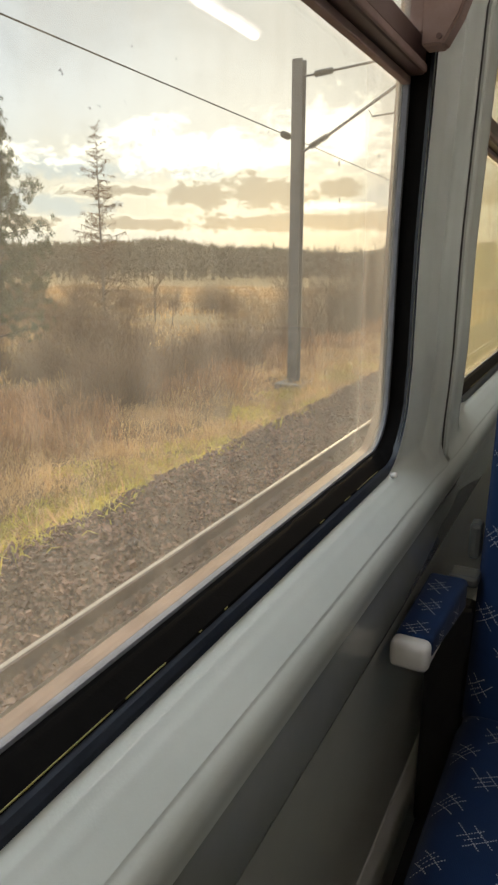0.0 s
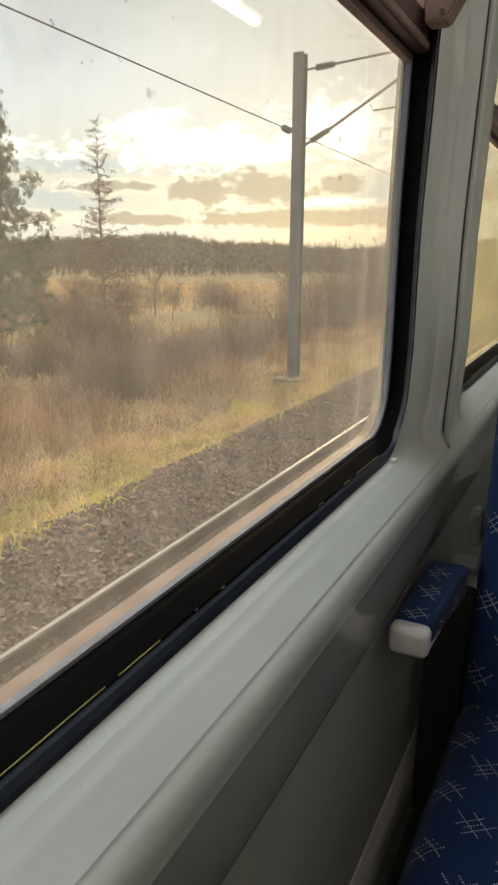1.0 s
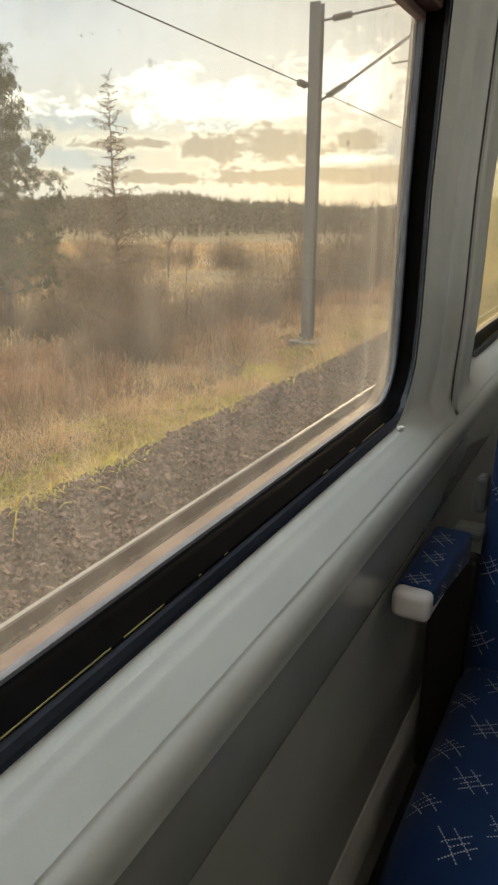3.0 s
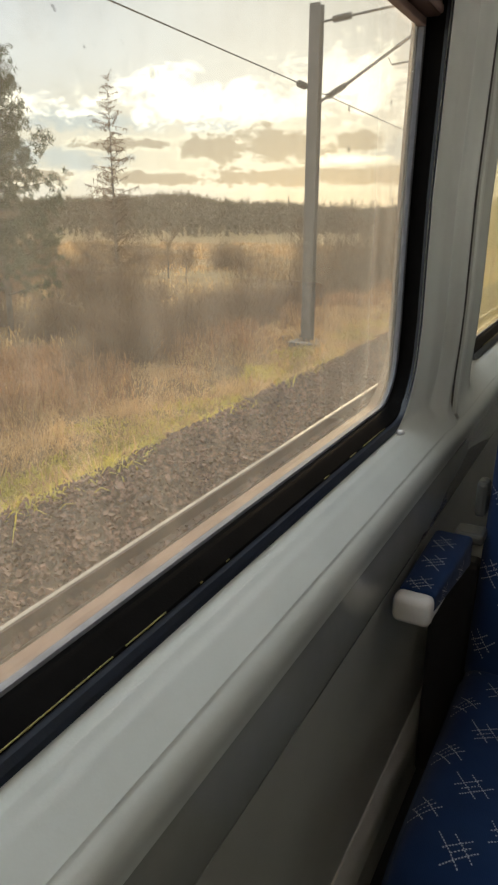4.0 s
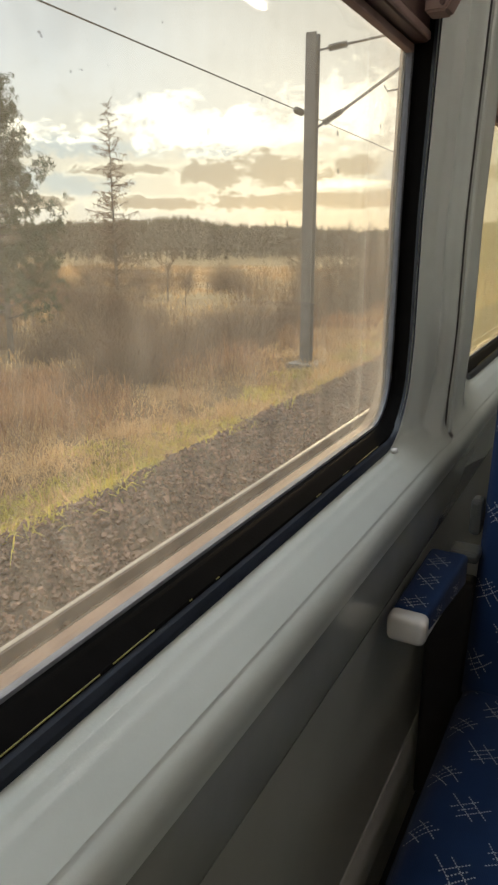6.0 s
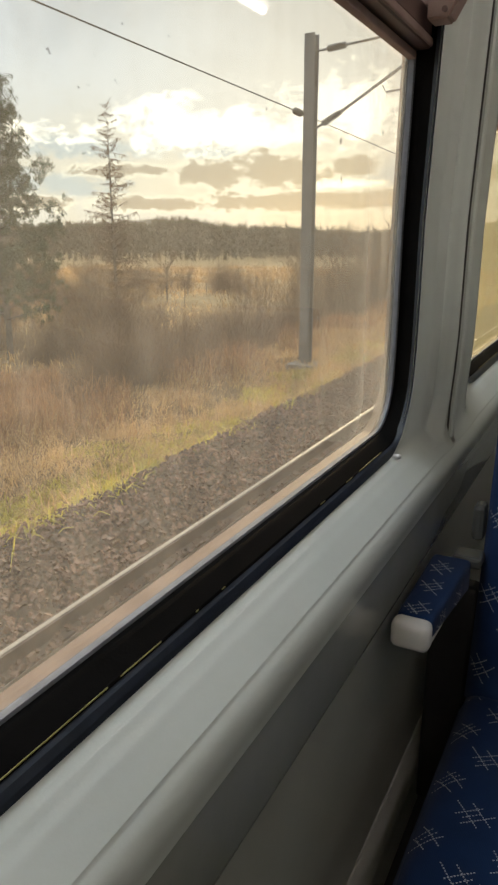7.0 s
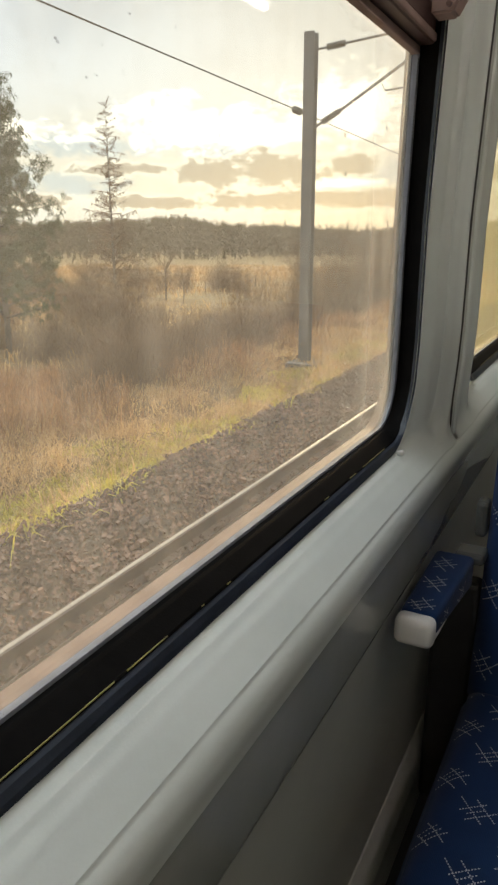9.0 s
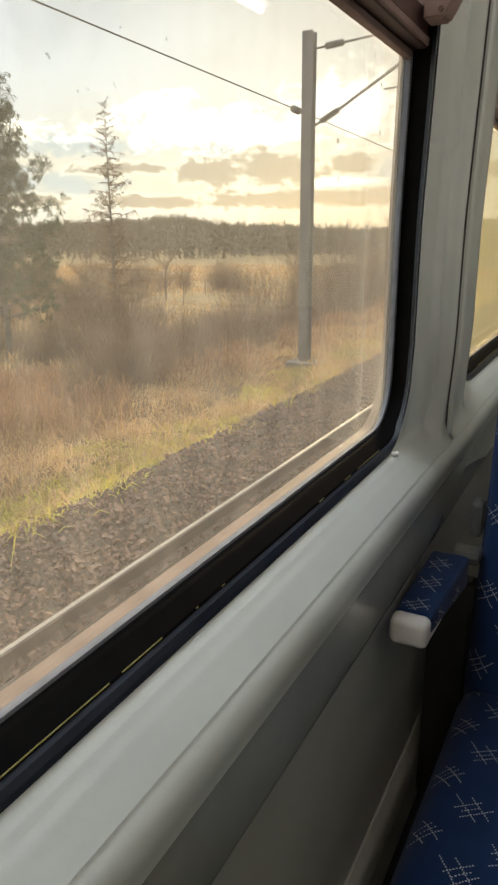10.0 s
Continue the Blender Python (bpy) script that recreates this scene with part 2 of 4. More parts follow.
# window glass: clear and reflecting, with a film of dried rain and dust that the low sun lights
def dusty_glass(name, dust_colour, thick):
    m, n = material(name)
    place = n.add("ShaderNodeTexCoord").outputs["Object"]
    streak = n.noise(6.0, 5.0, 0.6, n.vmath("MULTIPLY", place, (1, 3.6, 0.6)))
    speck = n.noise(60.0, 3.0, 0.6, place)
    spots = n.add("ShaderNodeTexVoronoi", feature="F1")
    n.put(spots.inputs["Scale"], 14.0), n.put(spots.inputs["Vector"], place)
    deep = n.add("ShaderNodeSeparateXYZ")
    n.put(deep.inputs[0], place)
    edge = n.math("MULTIPLY", n.span(deep.outputs[1], 1.05, 1.47, 0.0, 1.0), n.span(streak, 0.35, 0.7, 0.05, 0.14))
    film = n.math("ADD", edge, n.math("ADD", n.span(streak, 0.30, 0.80, 0.05, 0.10), n.math("MULTIPLY", n.span(speck, 0.55, 0.8), 0.04)))
    mark = n.math("MULTIPLY", n.span(spots.outputs["Distance"], 0.03, 0.10, 1.0, 0.0), n.span(n.noise(3.0, 2.0, 0.5, place), 0.52, 0.6))
    clear_glass = n.add("ShaderNodeBsdfTransparent")
    n.put(clear_glass.inputs[0], (0.95, 0.965, 0.95, 1))
    gloss = n.add("ShaderNodeBsdfGlossy")
    n.put(gloss.inputs["Roughness"], 0.02)
    facing = n.add("ShaderNodeLayerWeight")
    n.put(facing.inputs[0], 0.5)
    sheen = n.math("ADD", 0.04, n.math("MULTIPLY", n.math("POWER", facing.outputs["Facing"], 5.0), 0.96))
    pane = n.add("ShaderNodeMixShader")
    n.put(pane.inputs[0], sheen), n.put(pane.inputs[1], clear_glass.outputs[0]), n.put(pane.inputs[2], gloss.outputs[0])
    dust = n.add("ShaderNodeBsdfTranslucent")
    n.put(dust.inputs[0], (*dust_colour, 1))
    dirty = n.add("ShaderNodeMixShader")
    n.put(dirty.inputs[0], n.math("MULTIPLY", film, thick, clamp=True)), n.put(dirty.inputs[1], pane.outputs[0]), n.put(dirty.inputs[2], dust.outputs[0])
    dark_spot = n.add("ShaderNodeBsdfDiffuse")
    n.put(dark_spot.inputs[0], (0.10, 0.09, 0.08, 1))
    spotted = n.add("ShaderNodeMixShader")
    n.put(spotted.inputs[0], n.math("MULTIPLY", mark, 0.45)), n.put(spotted.inputs[1], dirty.outputs[0]), n.put(spotted.inputs[2], dark_spot.outputs[0])
    n.put(n.add("ShaderNodeOutputMaterial").inputs[0], spotted.outputs[0])
    return m


GLASS = dusty_glass("dusty_window_glass", (0.82, 0.76, 0.64), 1.0)
GLASS_YELLOWED = dusty_glass("yellowed_window_glass", (0.80, 0.70, 0.36), 2.6)

# the strip light's diffuser
LAMP, n = material("strip_light_diffuser")
e = n.add("ShaderNodeEmission")
n.put(e.inputs[0], (1.0, 0.86, 0.79, 1)), n.put(e.inputs[1], 16.0)
n.put(n.add("ShaderNodeOutputMaterial").inputs[0], e.outputs[0])

# the ground: ballast shoulder, damp grass, dry grass and stubble, by place
GROUND, n = material("winter_ground")
place = n.add("ShaderNodeNewGeometry").outputs["Position"]
xyz = n.add("ShaderNodeSeparateXYZ")
n.put(xyz.inputs[0], place)
wob = n.noise(0.5, 4.0, 0.6, place)
gx = n.math("ADD", xyz.outputs[0], n.math("MULTIPLY", n.math("SUBTRACT", wob, 0.5), 1.6))
fine, mid, wide = n.noise(9.0, 4.0, 0.65, place), n.noise(0.7, 5.0, 0.6, place), n.noise(0.02, 4.0, 0.55, place)
stone = n.mix(fine, (0.032, 0.021, 0.014), (0.125, 0.080, 0.053))
dry = n.mix(n.math("ADD", n.math("MULTIPLY", fine, 0.4), n.math("MULTIPLY", mid, 0.6)), (0.065, 0.038, 0.019), (0.22, 0.14, 0.068))
green = n.mix(fine, (0.07, 0.060, 0.015), (0.20, 0.175, 0.045))
field = n.mix(n.span(wide, 0.35, 0.65), n.mix(mid, (0.17, 0.11, 0.052), (0.38, 0.255, 0.125)), n.mix(mid, (0.14, 0.10, 0.045), (0.31, 0.205, 0.10)))
verge = n.mix(n.span(gx, -6.3, -5.5), dry, n.mix(n.span(mid, 0.45, 0.6), green, dry))
col = n.mix(n.span(gx, -5.0, -4.6), verge, stone)
col = n.mix(n.span(gx, -8.5, -6.5), dry, col)
col = n.mix(n.span(gx, -26.0, -18.0), field, col)
b = n.add("ShaderNodeBsdfPrincipled")
n.put(b.inputs["Base Color"], col), n.put(b.inputs["Roughness"], 0.95), n.put(b.inputs["Specular IOR Level"], 0.1)
k = n.add("ShaderNodeBump")
n.put(k.inputs["Strength"], 0.7), n.put(k.inputs["Distance"], 0.08), n.put(k.inputs["Height"], fine)
n.put(b.inputs["Normal"], k.outputs[0])
n.put(n.add("ShaderNodeOutputMaterial").inputs[0], b.outputs[0])


# ---- mesh helpers ----
def mesh_of(name, verts, faces, mat, smooth=False):
    me = bpy.data.meshes.new(name)
    me.from_pydata([tuple(p) for p in verts], [], [tuple(q) for q in faces])
    me.update()
    me.materials.append(mat)
    if smooth:
        me.shade_smooth()
    return me


def part(name, bm, mat, parent=None, label="", smooth=False):
    """Links a bmesh or a mesh as one object, under a thing or a part."""
    if isinstance(bm, bmesh.types.BMesh):
        bmesh.ops.recalc_face_normals(bm, faces=bm.faces)
        me = bpy.data.meshes.new(name)
        bm.to_mesh(me)
        bm.free()
        me.materials.append(mat)
        if smooth:
            me.shade_smooth()
    else:
        me = bm
    ob = new(name, me)
    if parent:
        ob.parent = parent
    return tagged(ob, label)


def thing(name, label, category, group="", kind="", at=None):
    ob = new(name)
    ob.empty_display_size = 0.1
    if at is not None:
        ob.matrix_basis = at
    return tagged(ob, label, category, group, kind)


def box(x0, x1, y0, y1, z0, z1, r=0.0, seg=2, bm=None):
    """A box, its edges rounded by r."""
    own = bmesh.new()
    bmesh.ops.create_cube(own, size=1.0, matrix=Matrix.LocRotScale(((x0 + x1) / 2, (y0 + y1) / 2, (z0 + z1) / 2), None, (x1 - x0, y1 - y0, z1 - z0)))
    if r:
        bmesh.ops.bevel(own, geom=own.edges[:], offset=r, segments=seg, affect="EDGES", profile=0.5)
    if bm is None:
        return own
    me = bpy.data.meshes.new("tmp")
    own.to_mesh(me)
    own.free()
    bm.from_mesh(me)
    bpy.data.meshes.remove(me)
    return bm


def extrude_y(profile, y0, y1, steps=1, closed=False):
    """A strip or bar: a profile of (x, z) drawn along y."""
    bm = bmesh.new()
    rows = [[bm.verts.new((x, y0 + (y1 - y0) * i / steps, z)) for x, z in profile] for i in range(steps + 1)]
    count = len(profile)
    for a, c in zip(rows, rows[1:]):
        for j in range(count if closed else count - 1):
            bm.faces.new((a[j], a[(j + 1) % count], c[(j + 1) % count], c[j]))
    if closed:
        bm.faces.new(rows[0]), bm.faces.new(rows[-1][::-1])
    return bm


def tube(points, radius, sides=6, bm=None):
    """A round bar through points."""
    bm = bm or bmesh.new()
    pts = [Vector(p) for p in points]
    rings = []
    for i, p in enumerate(pts):
        t = (pts[min(i + 1, len(pts) - 1)] - pts[max(i - 1, 0)]).normalized()
        a = t.orthogonal().normalized()
        c = t.cross(a)
        r = radius[i] if isinstance(radius, (list, tuple)) else radius
        rings.append([bm.verts.new(p + r * (math.cos(math.tau * k / sides) * a + math.sin(math.tau * k / sides) * c)) for k in range(sides)])
    for a, c in zip(rings, rings[1:]):
        for k in range(sides):
            bm.faces.new((a[k], a[(k + 1) % sides], c[(k + 1) % sides], c[k]))
    bm.faces.new(rings[0][::-1]), bm.faces.new(rings[-1])
    return bm


def ease(t):
    t = min(max(t, 0.0), 1.0)
    return t * t * (3 - 2 * t)


# ---- the carriage: window side ----
def loop(y0, y1, z0, z1, r_low, r_top, arc=16):
    """A rounded rectangle in y and z, running round from the lower right corner; equal counts for any size."""
    pts = []
    for cy, cz, r, start in ((y1, z0, r_low, -90), (y1, z1, r_top, 0), (y0, z1, r_top, 90), (y0, z0, r_low, 180)):
        oy, oz = (cy - r if cy == y1 else cy + r), (cz + r if cz == z0 else cz - r)
        for i in range(arc + 1):
            a = radians(start + 90 * i / arc)
            pts.append((oy + r * math.cos(a), oz + r * math.sin(a)))
    return pts


def outer_loop(y0, y1, z0, z1, hole, arc=16):
    """Points on a rectangle that answer to those of a hole's loop."""
    out = []
    for c, (cy, cz) in enumerate(((y1, z0), (y1, z1), (y0, z1), (y0, z0))):
        first, last = hole[c * (arc + 1)], hole[c * (arc + 1) + arc]
        a = (first[0], cz) if c in (0, 2) else (cy, first[1])
        b2 = (cy, last[1]) if c in (0, 2) else (last[0], cz)
        for i in range(arc + 1):
            t = i / arc * 2
            p = (a[0] + (cy - a[0]) * t, a[1] + (cz - a[1]) * t) if t <= 1 else (cy + (b2[0] - cy) * (t - 1), cz + (b2[1] - cz) * (t - 1))
            out.append(p)
    return out


def with_sides(ring, arc=16, extra=10):
    """The same ring with more points up its two upright sides, so that they can follow a curve."""
    out = list(ring)
    for i in (3 * arc + 2, arc):
        (y0, z0), (y1, z1) = out[i], out[i + 1]
        out[i + 1:i + 1] = [(y0 + (y1 - y0) * k / (extra + 1), z0 + (z1 - z0) * k / (extra + 1)) for k in range(1, extra + 1)]
    return out


def loft(rings, bm=None):
    """Faces between rings of points that close on themselves."""
    bm = bm or bmesh.new()
    made = [[bm.verts.new(p) for p in ring] for ring in rings]
    for a, c in zip(made, made[1:]):
        for k in range(len(a)):
            q = (a[k], a[(k + 1) % len(a)], c[(k + 1) % len(a)], c[k])
            if len(set(q)) == 4:
                bm.faces.new(q)
    return bm


WIN_Y0, WIN_Y1 = -0.45, 1.475      # clear glass along the train
GLASS_X = -0.435
BAY0, BAY1 = -0.805, 1.672          # a lining panel from pillar to pillar
PITCH = 2.505


def tumble(z):
    """How far the bodyside leans inwards at a height from the eye."""
    return 0.009 * ease((z + 0.42) / 0.22) + 0.034 * max(z - 0.05, 0)


def lining_x(y, z):
    """How far the moulded lining stands from the eye's line, over a bay; z from the eye."""
    low = 0.061 * min(max((-0.418 - z) / 0.054, 0.0), 1.0) ** 0.82
    foot = 1.640 - 0.075 * (1 - ease((z + 0.48) / 0.17)) ** 2     # step up to the pillar
    side = 0.010 * ease((y - 1.452) / 0.10) + 0.032 * ease((y - foot) / 0.028)
    side += 0.042 * ease((-0.43 - y) / 0.20)
    low += 0.0014 * math.exp(-((z + 0.4275) / 0.0028) ** 2)
    low += 0.0010 * math.exp(-((z + 0.441) / 0.003) ** 2)
    lean = tumble(min(z, 0.55)) + 0.30 * max(z - 0.55, 0)
    return -0.392 + (low ** 4 + side ** 4) ** 0.25 + lean


wall = thing("wall_left", "moulded pale grey window wall of a railway carriage", "wall", kind="structure")


def lining_bay():
    hole = loop(WIN_Y0 + 0.019, WIN_Y1 - 0.019, -0.419, 0.665, 0.135, 0.06)
    rect = outer_loop(BAY0, BAY1, -0.4735, 0.80, hole)
    rings = []
    for s in (0.0, 0.03, 0.06, 0.09, 0.12, 0.15, 0.18, 0.24, 0.31, 0.36, 0.42, 0.49, 0.56, 0.62, 0.68, 0.73, 0.78, 0.82, 0.86, 0.89, 0.92, 0.95, 0.975, 1.0):
        ring = []
        for (hy, hz), (ry, rz) in zip(with_sides(hole), with_sides(rect)):
            t = max(s, 0)
            y, z = hy + (ry - hy) * t, hz + (rz - hz) * t
            x = lining_x(y, z) - 0.004 * max(0, 1 - s / 0.06)
            ring.append((x, y, z + EYE))
        rings.append(ring)
    return loft(rings)


lining = part("lining_panel", lining_bay(), LINING, wall, "glossy pale grey plastic", smooth=True)
for i in (-1, 1):
    twin = part("lining_panel", lining.data, LINING, wall)
    twin.location.y = i * PITCH

# cover strip on the pillar between two bays
def cover_strip(profile):
    bm = bmesh.new()
    rows = []
    for i in range(15):
        z = -0.458 + (0.80 + 0.458) * i / 14
        x = lining_x(1.672, max(z, -0.42))
        rows.append([bm.verts.new((x + dx, y, z + EYE)) for dx, y in profile])
    for a, c in zip(rows, rows[1:]):
        for j in range(len(profile) - 1):
            bm.faces.new((a[j], a[j + 1], c[j + 1], c[j]))
    bm.faces.new(rows[0])
    return bm


part("screw_cap", tube([(-.385, 1.345, EYE - 0.420), (-.3735, 1.345, EYE - 0.4165), (-.3715, 1.345, EYE - 0.416)], [.0055, .0055, .003], 12), CAP, wall, "small white screw cap", smooth=True)
strip = part("pillar_strip", cover_strip([(-0.012, 1.680), (0.008, 1.681), (0.012, 1.686), (0.013, 1.700), (0.009, 1.720), (-0.012, 1.727)]), LINING, wall, smooth=False)
# the shaded gap at the strip's edge is put in as a dark bead
bead = part("strip_bead", cover_strip([(-0.012, 1.6762), (0.0030, 1.6765), (0.0030, 1.6785), (-0.012, 1.679)]), HINGE, wall, "dark bead put in for the shaded gap beside the cover strip")
gap = part("pillar_groove", box(-0.37, -0.362, 1.664, 1.71, EYE - 0.455, EYE + 0.6), HINGE, wall, "dark groove behind the strip")
for i in (-1, 1):
    for src in (strip, bead, gap):
        twin = part(src.name.split(".")[0], src.data, LINING, wall)
        twin.location.y = i * PITCH

# ledge below the lining, then the wall down to the heater casing
LEDGE = [(-0.3320, -0.4690), (-0.3308, -0.4725), (-0.3290, -0.4745), (-0.3262, -0.4770), (-0.3225, -0.4820), (-0.3192, -0.4880), (-0.3172, -0.4940),
         (-0.3162, -0.5000), (-0.3160, -0.5060), (-0.3168, -0.5140), (-0.3183, -0.5230), (-0.3200, -0.5320), (-0.3212, -0.5420)]
part("ledge", extrude_y([(x, z + EYE) for x, z in LEDGE], -3.2, 4.4, 8), LINING, wall, "curved grey plastic ledge", smooth=True)
# the turned-under curve's shade is put into a darker grey than the ledge
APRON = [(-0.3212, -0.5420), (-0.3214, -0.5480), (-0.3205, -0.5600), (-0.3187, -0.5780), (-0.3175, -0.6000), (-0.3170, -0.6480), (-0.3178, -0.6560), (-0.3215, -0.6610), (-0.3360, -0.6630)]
part("apron", extrude_y([(x, z + EYE) for x, z in APRON], -3.2, 4.4), APRONM, wall, "glossy apron below the ledge, its shade put into a darker grey", smooth=True)
part("lower_panel", extrude_y([(-0.3230, EYE - 0.6615), (-0.3260, EYE - 0.700), (-0.3320, EYE - 0.80), (-0.3345, EYE - 1.20)], -3.2, 4.4), LOWER, wall, "plain grey laminate", smooth=True)
part("outer_skin", extrude_y([(-0.52, 1.05), (-0.52, EYE - 0.425)], -3.2, 4.4), LOWER, wall)
part("outer_skin", extrude_y([(-0.52, EYE + 0.70), (-0.48, EYE + 0.95)], -3.2, 4.4), LOWER, wall)
duct = thing("heater_casing", "low grey metal heater casing along the carriage wall", "heater")
part("top_panel", extrude_y([(-0.337, EYE - 1.182), (-0.331, EYE - 1.186), (-0.310, EYE - 1.230), (-0.306, EYE - 1.240), (-0.312, EYE - 1.242), (-0.337, EYE - 1.20)], -3.1, 4.3, 1, True), DUCT, duct, "sloping grey top panel")
part("front_panel", extrude_y([(-0.308, EYE - 1.244), (-0.308, EYE - 1.36), (-0.337, EYE - 1.36), (-0.337, EYE - 1.244)], -3.1, 4.3, 1, True), DUCT, duct)


SPECKS = [(0.464, 0.158, 3.5), (0.496, 0.137, 2.1), (0.51, 0.142, 1.75), (0.548, 0.151, 2.1), (0.499, 0.086, 2.8), (0.851, 0.171, 2.8), (0.634, 0.206, 2.1), (0.562, 0.199, 2.1), (0.682, 0.202, 1.4), (1.404, 0.242, 1.75), (1.403, 0.228, 1.4), (1.425, 0.193, 2.1), (1.435, 0.182, 2.1), (1.423, 0.169, 1.75), (1.399, 0.213, 1.4), (0.521, 0.167, 1.4), (0.59, 0.13, 1.1), (0.757, 0.214, 1.4)]


def leaning(x, z):
    """The window's parts follow the lean, the inner ones more."""
    return x + tumble(z) * (0.45 + 0.55 * min(max((x + 0.445) / 0.05, 0.0), 1.0))


def ring_of(y0, y1, z0, z1, rl, rt, x):
    return [(leaning(x, z), y, z + EYE) for y, z in with_sides(loop(y0, y1, z0, z1, rl, rt))]


def window(number, shift, glass):
    w = thing("window_%d" % number, "large fixed train window with a brown hopper light above, dusty glass", "window", kind="structure")
    w.location.y = shift
    a, c = WIN_Y0, WIN_Y1
    part("spacer", loft([ring_of(a + .008, c - .008, -.3815, .655, .089, .03, -.4455), ring_of(a + .007, c - .007, -.382, .655, .091, .03, -.437),
                         ring_of(a - .002, c + .002, -.388, .655, .10, .04, -.436), ring_of(a - .004, c + .004, -.389, .655, .10, .04, -.445)]), SPACER, w, "bright metal spacer strip")
    part("seal", loft([ring_of(a - .004, c + .004, -.387, .657, .10, .04, -.452), ring_of(a - .004, c + .004, -.386, .657, .10, .04, -.429), ring_of(a - .003, c + .003, -.388, .657, .103, .04, -.424),
                       ring_of(a + .008, c - .008, -.399, .660, .113, .045, -.402), ring_of(a + .011, c - .011, -.402, .660, .116, .05, -.400)]), RUBBER, w, "black rubber seal")
    part("gasket", loft([ring_of(a + .010, c - .010, -.4015, .660, .115, .045, -.4035), ring_of(a + .015, c - .015, -.405, .660, .12, .045, -.3945), ring_of(a + .021, c - .021, -.412, .663, .128, .05, -.390),
                         ring_of(a + .026, c - .026, -.4185, .665, .133, .055, -.3885), ring_of(a - .010, c + .010, -.4225, .668, .137, .058, -.402)]), GASKET, w, "dark blue-black gasket")
    part("outer_rim", loft([ring_of(a + .004, c - .004, -.390, .66, .095, .03, -.455), ring_of(a - .03, c + .03, -.3925, .66, .11, .03, -.466), ring_of(a - .10, c + .10, -.405, .67, .14, .04, -.492),
                            ring_of(a - .14, c + .14, -.415, .68, .16, .05, -.500), ring_of(a - .25, c + .25, -.50, .80, .2, .1, -.510)]), RIM, w, "dusty painted outer rim")
    holes = bmesh.new()
    for k in range(92):
        z = EYE - .28 + .0068 * k
        x = tumble(z - EYE) * .55
        box(x - .4372, x - .4350, c - .0056, c - .0022, z - .0016, z + .0016, 0, 2, holes)
    tagged(part("perforated_edge", holes, HINGE, w, "row of tiny dark perforations in the spacer"), kind="stuff")
    # sunlight through a thin gap at the seal, put in as yellow strips
    for y0, y1 in ((a + .3, .44), (.46, .53), (.60, .605), (.66, .668), (.98, 1.0), (1.10, 1.13), (1.17, 1.30)):
        part("worn_edge", box(-.4030, -.4005, y0, y1, EYE - .4016, EYE - .3996), YELLOW, w, "sunlight through the seal's gap, put in as a yellow strip")
    pane_low = part("pane", box(GLASS_X - 0.009, GLASS_X - 0.003, a, c, EYE - 0.388, EYE + 0.372), glass, w, "dusty glass")
    pane_up = part("pane", box(GLASS_X + 0.012, GLASS_X + 0.017, a + 0.05, c - 0.052, EYE + 0.42, EYE + 0.65), glass, w)
    pane_low.visible_shadow = pane_up.visible_shadow = False
    # transom between the fixed pane and the hopper light
    part("transom_strip", box(-.440, -.424, a + .005, c - .003, EYE + .3475, EYE + .362, .002), PINKISH, w)
    part("transom", box(-.445, -.398, a, c + .004, EYE + .3635, EYE + .376, .003), BROWN, w, "dark brown metal transom")
    part("transom_lip", box(-.412, -.393, a, c + .010, EYE + .3665, EYE + .381, .003), PINKISH, w, "worn bronze lip")
    part("hopper_frame", box(-.435, -.397, a + .01, c + .002, EYE + .3815, EYE + .425, .004), BROWN, w)
    part("hopper_frame", box(-.435, -.394, c - .046, c - .002, EYE + .4255, EYE + .655, .004), PINKISH, w)
    part("hopper_frame", box(-.435, -.394, a + .002, a + .046, EYE + .4255, EYE + .655, .004), PINKISH, w)
    # stay of the hopper light
    bm = extrude_y([(-.384, EYE + .388), (-.345, EYE + .388), (-.318, EYE + .434), (-.285, EYE + .524), (-.384, EYE + .564)], c - .095, c - .045, 1, True)
    bmesh.ops.bevel(bm, geom=bm.edges[:], offset=0.004, segments=2, affect="EDGES")
    stay = part("hopper_stay", bm, PINKISH, w, "bronze-painted metal stay of the hopper light")
    bm = tube([(-.352, c - .100, EYE + .401), (-.352, c - .093, EYE + .401)], 0.005, 10)
    part("screw", bm, BROWN, stay)
    return w


first = window(1, 0.0, GLASS)
specks = bmesh.new()
for y, z, r in SPECKS:
    for k in range(3):
        e = r * random.uniform(.35, .6)
        bmesh.ops.create_circle(specks, cap_ends=True, radius=e / 1000, segments=9, matrix=Matrix.Translation((-0.4374, y + random.uniform(-r, r) / 900, z + EYE + random.uniform(-r, r) / 1400))
                                @ Matrix.Rotation(radians(90), 4, "Y") @ Matrix.Diagonal((random.uniform(.6, 1), 1, 1, 1)))
tagged(part("dirt_film", specks, DIRT, first, "dried dirt specks on the glass"), kind="stuff")
second = window(2, PITCH, GLASS_YELLOWED)
third = window(3, -PITCH, GLASS)

# the rest of the carriage
FLOOR_Z = EYE - 1.36
part("floor", box(-0.50, 2.35, -3.2, 4.4, FLOOR_Z - 0.08, FLOOR_Z), FLOORING)
tagged(bpy.data.objects["floor"], "dark speckled vinyl carriage floor", "floor", kind="structure")
bm = extrude_y([(-0.40, EYE + 0.80), (-0.30, EYE + 0.92), (0.0, EYE + 0.95), (1.8, EYE + 0.95), (2.10, EYE + 0.92), (2.25, EYE + 0.80), (2.25, EYE + 1.02), (-0.40, EYE + 1.02)], -3.2, 4.4, 1, True)
tagged(part("ceiling", bm, CEIL), "white panelled carriage ceiling", "ceiling", kind="structure")
